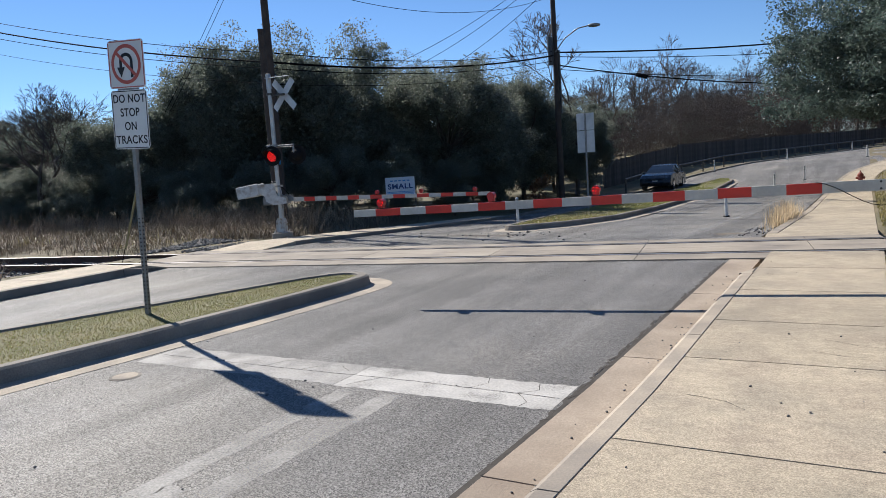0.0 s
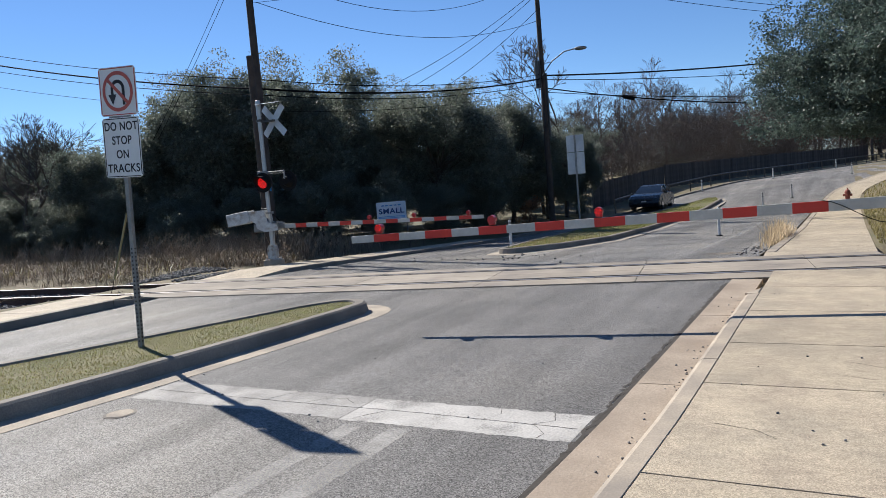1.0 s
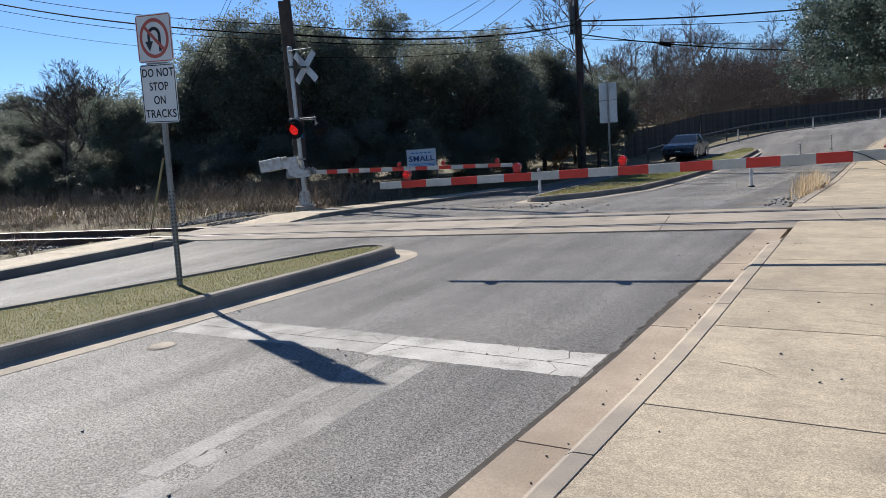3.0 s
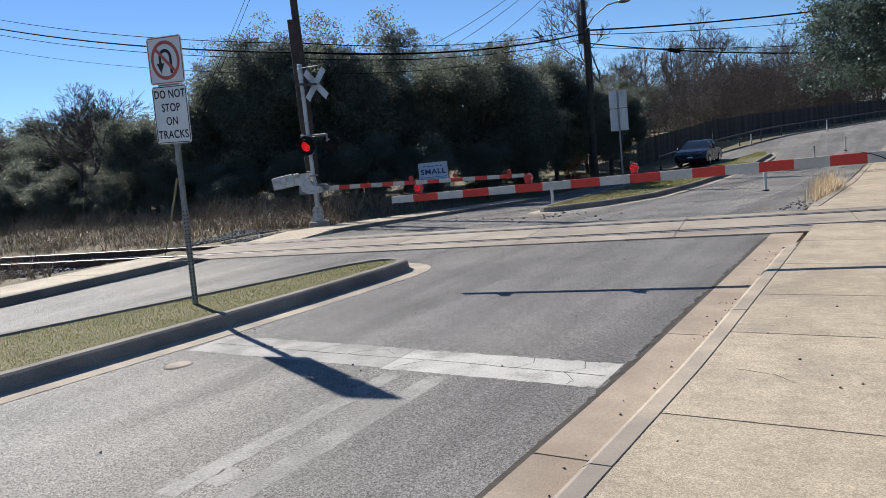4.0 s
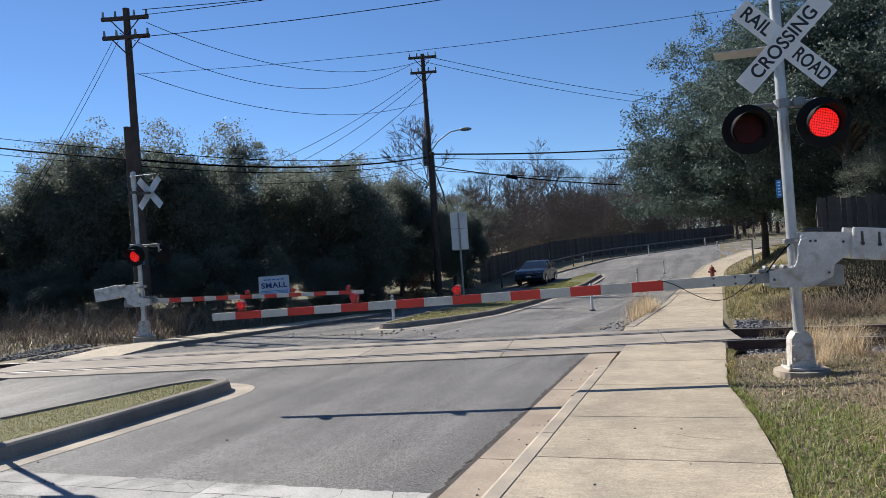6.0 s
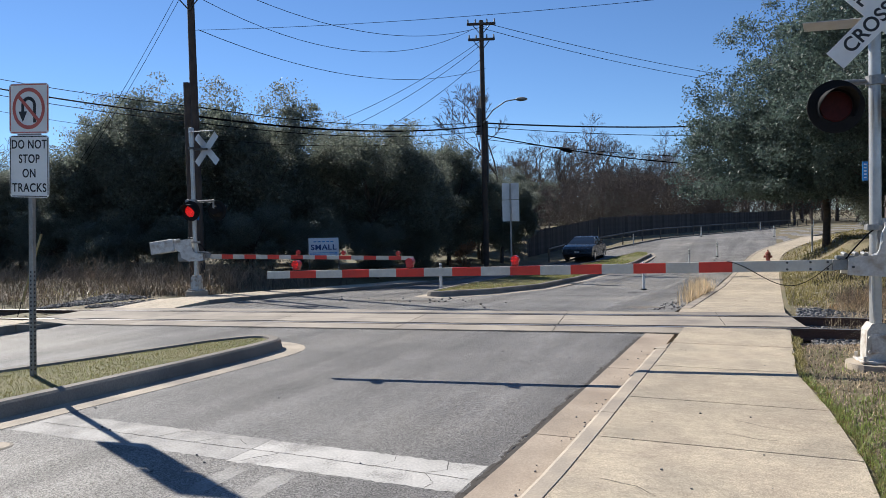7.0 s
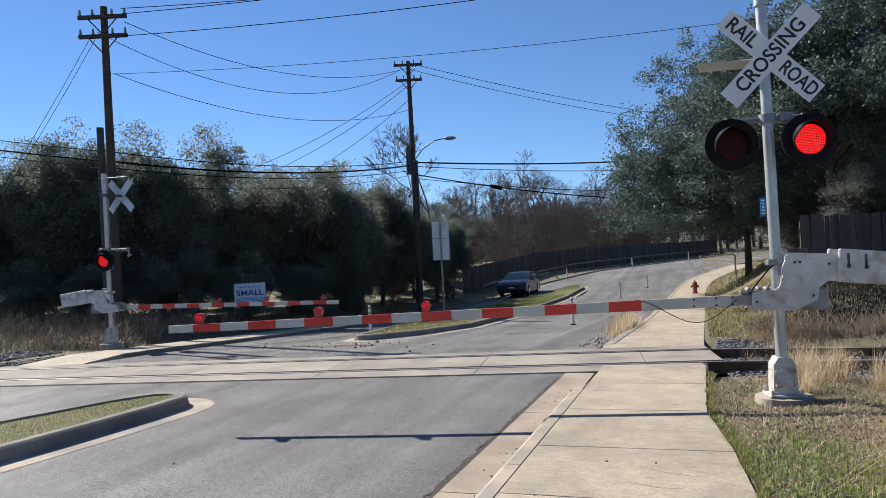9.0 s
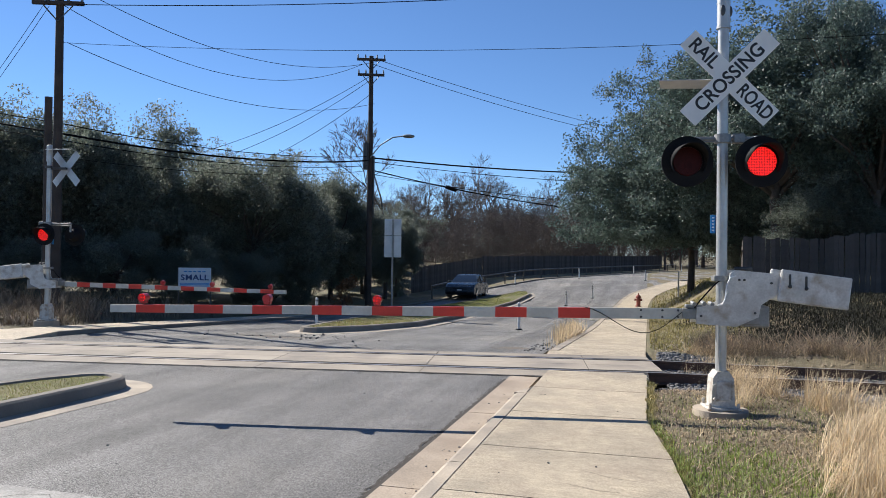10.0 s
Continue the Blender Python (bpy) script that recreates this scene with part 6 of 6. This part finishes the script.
# ---- fences and building ----
def board_fence(x0, y0, x1, y1, h, label, board=0.14, lift=0.0, wood=None):
    a, b = Vector((x0, y0, 0)), Vector((x1, y1, 0))
    L = (b - a).length
    d = (b - a).normalized()
    fz = thing("board_fence", Matrix.Identity(4), label, "fence")
    ang = math.atan2(d.y, d.x)
    g_ = random.Random(int(x0 * 10 + y0))
    meshes = []
    for k in range(4):
        bm = B()
        box(bm, (0, 0, h / 2 + g_.uniform(-0.03, 0.03)), (board - 0.008, 0.018, h), None, 0.0)
        me = bpy.data.meshes.new("board")
        bm.to_mesh(me)
        bm.free()
        me.materials.append(wood or M_FENCE)
        meshes.append(me)
    n = int(L / board)
    for k in range(n):
        p = a + d * board * (k + 0.5)
        o = new("board", meshes[k % 4])
        o.parent = fz
        o.matrix_world = pose(p.x, p.y, float(land(p.x, p.y)) + lift + g_.uniform(-0.02, 0.03), 0, g_.uniform(-0.8, 0.8), math.degrees(ang))
    for z in (0.35, h - 0.35):
        bm = B()
        for k in range(max(1, int(L / 2.4))):
            p, q = a + d * 2.4 * k, a + d * min(L, 2.4 * (k + 1))
            off = Vector((-d.y, d.x, 0)) * 0.03
            zz0, zz1 = float(land(p.x, p.y)) + lift + z, float(land(q.x, q.y)) + lift + z
            tube(bm, [p + off + Vector((0, 0, zz0)), q + off + Vector((0, 0, zz1))], 0.03, 4)
        part("fence_rail", bm, wood or M_FENCE, fz)
    return fz


board_fence(3.2, 26.6, 15.5, 22.55, 1.85, "weathered grey cedar board fence beyond the tracks", 0.14, 0.0, M_FENCE_SHADE)
board_fence(3.2, 26.7, 4.2, 36.0, 1.7, "weathered grey cedar board fence running away from the tracks", 0.14, 0.0, M_FENCE_SHADE)
board_fence(-14.6, 46.0, -13.0, 60.0, 1.7, "weathered board fence along the street, coloured as in shade", 0.2, 0.0, M_FENCE_SHADE)
board_fence(-13.0, 60.0, 2.0, 104.0, 1.8, "weathered board fence around the bend, coloured as in shade", 0.25, 0.0, M_FENCE_SHADE)
bm = B()
prev = None
rl = tagged(new("guard_rail"), "low dark pipe rail along the outer bend", "rail")
pts = [(LEFT - 1.2 + float(bend(y)), y, float(lie(y)) + 0.75) for y in range(44, 100, 3)]
part("pipe", tube(bm, pts, 0.05, 6), M_STEEL, rl)
for x, y, z in pts:
    part("post", cyl(B(), (x, y, z - 1.0), (x, y, z + 0.05), 0.05, seg=6), M_STEEL, rl)

ap = thing("apartment_building", pose(11.3, 31.8, 0.2, 0, 0, -18), "two-storey brick and siding apartment building behind trees", "building")
bm = B()
box(bm, (4, 4, 3.0), (9, 8, 6.0))
part("wall", bm, M_WALL, ap)
bm = B()
box(bm, (0.4, -0.06, 3.0), (1.6, 0.12, 6.0))
part("brick_pier", bm, M_BRICK, ap)
bm = B()
prism(bm, [(-1.0, 6.0), (9.0, 6.0), (8.2, 6.5), (4.0, 8.2), (-0.2, 6.5)], 9.0, Matrix.Translation((0, 4, 0)))
part("roof", bm, M_ROOF, ap)
for z in (1.5, 4.4):
    for x in (2.4, 4.6, 6.8):
        bm = B()
        box(bm, (x, -0.02, z), (1.15, 0.08, 1.35), None, 0.01)
        w = part("window", bm, M_WHITE, ap)
        for dx in (-0.27, 0.27):
            part("pane", box(B(), (x + dx, -0.065, z), (0.48, 0.02, 1.2)), M_GLASS, w)
bm = B()
box(bm, (2.6, -0.9, 2.75), (3.6, 1.7, 0.18))
bl = part("balcony", bm, M_WALL, ap)
part("parapet", box(B(), (2.6, -1.72, 3.3), (3.6, 0.08, 0.95)), M_WALL, bl)


# distant low roof among the woods
hs = thing("house", pose(-13, 92, 0.3, 0, 0, 15), "small distant house with a pale roof edge", "house")
part("wall", box(B(), (0, 0, 0.8), (7, 5, 1.8)), M_FENCE, hs)
bm = B()
prism(bm, [(-3.9, 1.7), (3.9, 1.7), (0, 2.2)], 5.8)
part("roof", bm, M_ROOF, hs)


# ---- parked car ----
def car(m):
    c = thing("car", m, "dark grey sedan standing in the opposite lane", "car")
    bm = B()
    prof = [(-2.28, 0.35), (-2.32, 0.62), (-2.22, 0.90), (-1.55, 0.98), (1.0, 0.99), (1.55, 0.95), (2.0, 0.86), (2.26, 0.70), (2.32, 0.42), (2.2, 0.22), (-2.2, 0.22)]
    # nose points to local -y
    sect = []
    for w, inset_ in ((-0.90, 0.05), (-0.80, 0.0), (0.80, 0.0), (0.90, 0.05)):
        sect.append([bm.verts.new((w, -y_ * (1 - inset_ * 0.3), z_ - inset_ * (0.6 if z_ > 0.6 else -0.6))) for y_, z_ in prof])
    for a, b in zip(sect, sect[1:]):
        for i in range(len(prof)):
            j = (i + 1) % len(prof)
            bm.faces.new((a[i], a[j], b[j], b[i]))
    bm.faces.new(sect[0])
    bm.faces.new(sect[-1][::-1])
    bmesh.ops.bevel(bm, geom=bm.edges[:], offset=0.02, segments=1, affect="EDGES", clamp_overlap=True)
    body = part("body", bm, M_CAR, c, "glossy dark grey bodywork")

    def hull(rows_, mat_, name, par, lab=""):
        bm = B()
        rv = [[bm.verts.new(p) for p in r] for r in rows_]
        for a, b in zip(rv, rv[1:]):
            for i in range(4):
                bm.faces.new((a[i], a[(i + 1) % 4], b[(i + 1) % 4], b[i]))
        bm.faces.new(rv[0][::-1])
        bm.faces.new(rv[-1])
        return part(name, bm, mat_, par, lab)

    def ring_(z, y0, y1, w):
        return [(-w, y0, z), (w, y0, z), (w, y1, z), (-w, y1, z)]
    hull([ring_(0.95, -1.12, 1.85, 0.83), ring_(1.20, -0.62, 1.5, 0.74), ring_(1.38, -0.22, 1.05, 0.66), ring_(1.43, -0.05, 0.85, 0.62)], M_GLASS, "cabin_glass", c, "dark tinted windows")
    hull([ring_(1.39, -0.20, 1.05, 0.67), ring_(1.45, -0.02, 0.9, 0.62), ring_(1.475, 0.15, 0.7, 0.5)], M_CAR, "roof", c)
    for sx in (-1, 1):
        for (y0, z0), (y1, z1) in (((-1.05, 0.95), (-0.24, 1.36)), ((1.75, 0.95), (1.08, 1.36)), ((0.35, 0.95), (0.3, 1.4))):
            part("pillar", tube(B(), [(sx * 0.82, y0, z0), (sx * 0.665, y1, z1)], 0.035, 6), M_CAR, c)
        bm = B()
        box(bm, (sx * 0.99, -0.72, 1.0), (0.20, 0.10, 0.13), None, 0.03)
        part("mirror", bm, M_CAR, c)
        bm = B()
        ball(bm, (sx * 0.64, -2.14, 0.68), 0.14, 12, (1.5, 0.7, 0.55))
        part("headlight", bm, M_CHROME, c, "clear headlight")
        for yy in (-1.42, 1.40):
            bm = B()
            cyl(bm, (sx * 0.70, yy, 0.32), (sx * 0.915, yy, 0.32), 0.32, seg=24)
            wh = part("wheel", bm, M_TYRE, c, "black tyre")
            bm = B()
            cyl(bm, (sx * 0.90, yy, 0.32), (sx * 0.925, yy, 0.32), 0.21, seg=16)
            part("rim", bm, M_CHROME, wh)
    part("grille", box(B(), (0, -2.26, 0.52), (0.95, 0.06, 0.20), None, 0.01), M_BLACK, c)
    part("bumper", box(B(), (0, -2.25, 0.33), (1.6, 0.10, 0.14), None, 0.02), M_BLACK, c)
    part("number_plate", box(B(), (0, -2.30, 0.50), (0.30, 0.01, 0.14)), M_SHEET, c, "small pale plate")
    return c


car(pose(-10.65, 45.2, float(lie(45.2)), -1.0, 0, 1) @ Matrix.Diagonal((0.98, 0.98, 0.98, 1)))
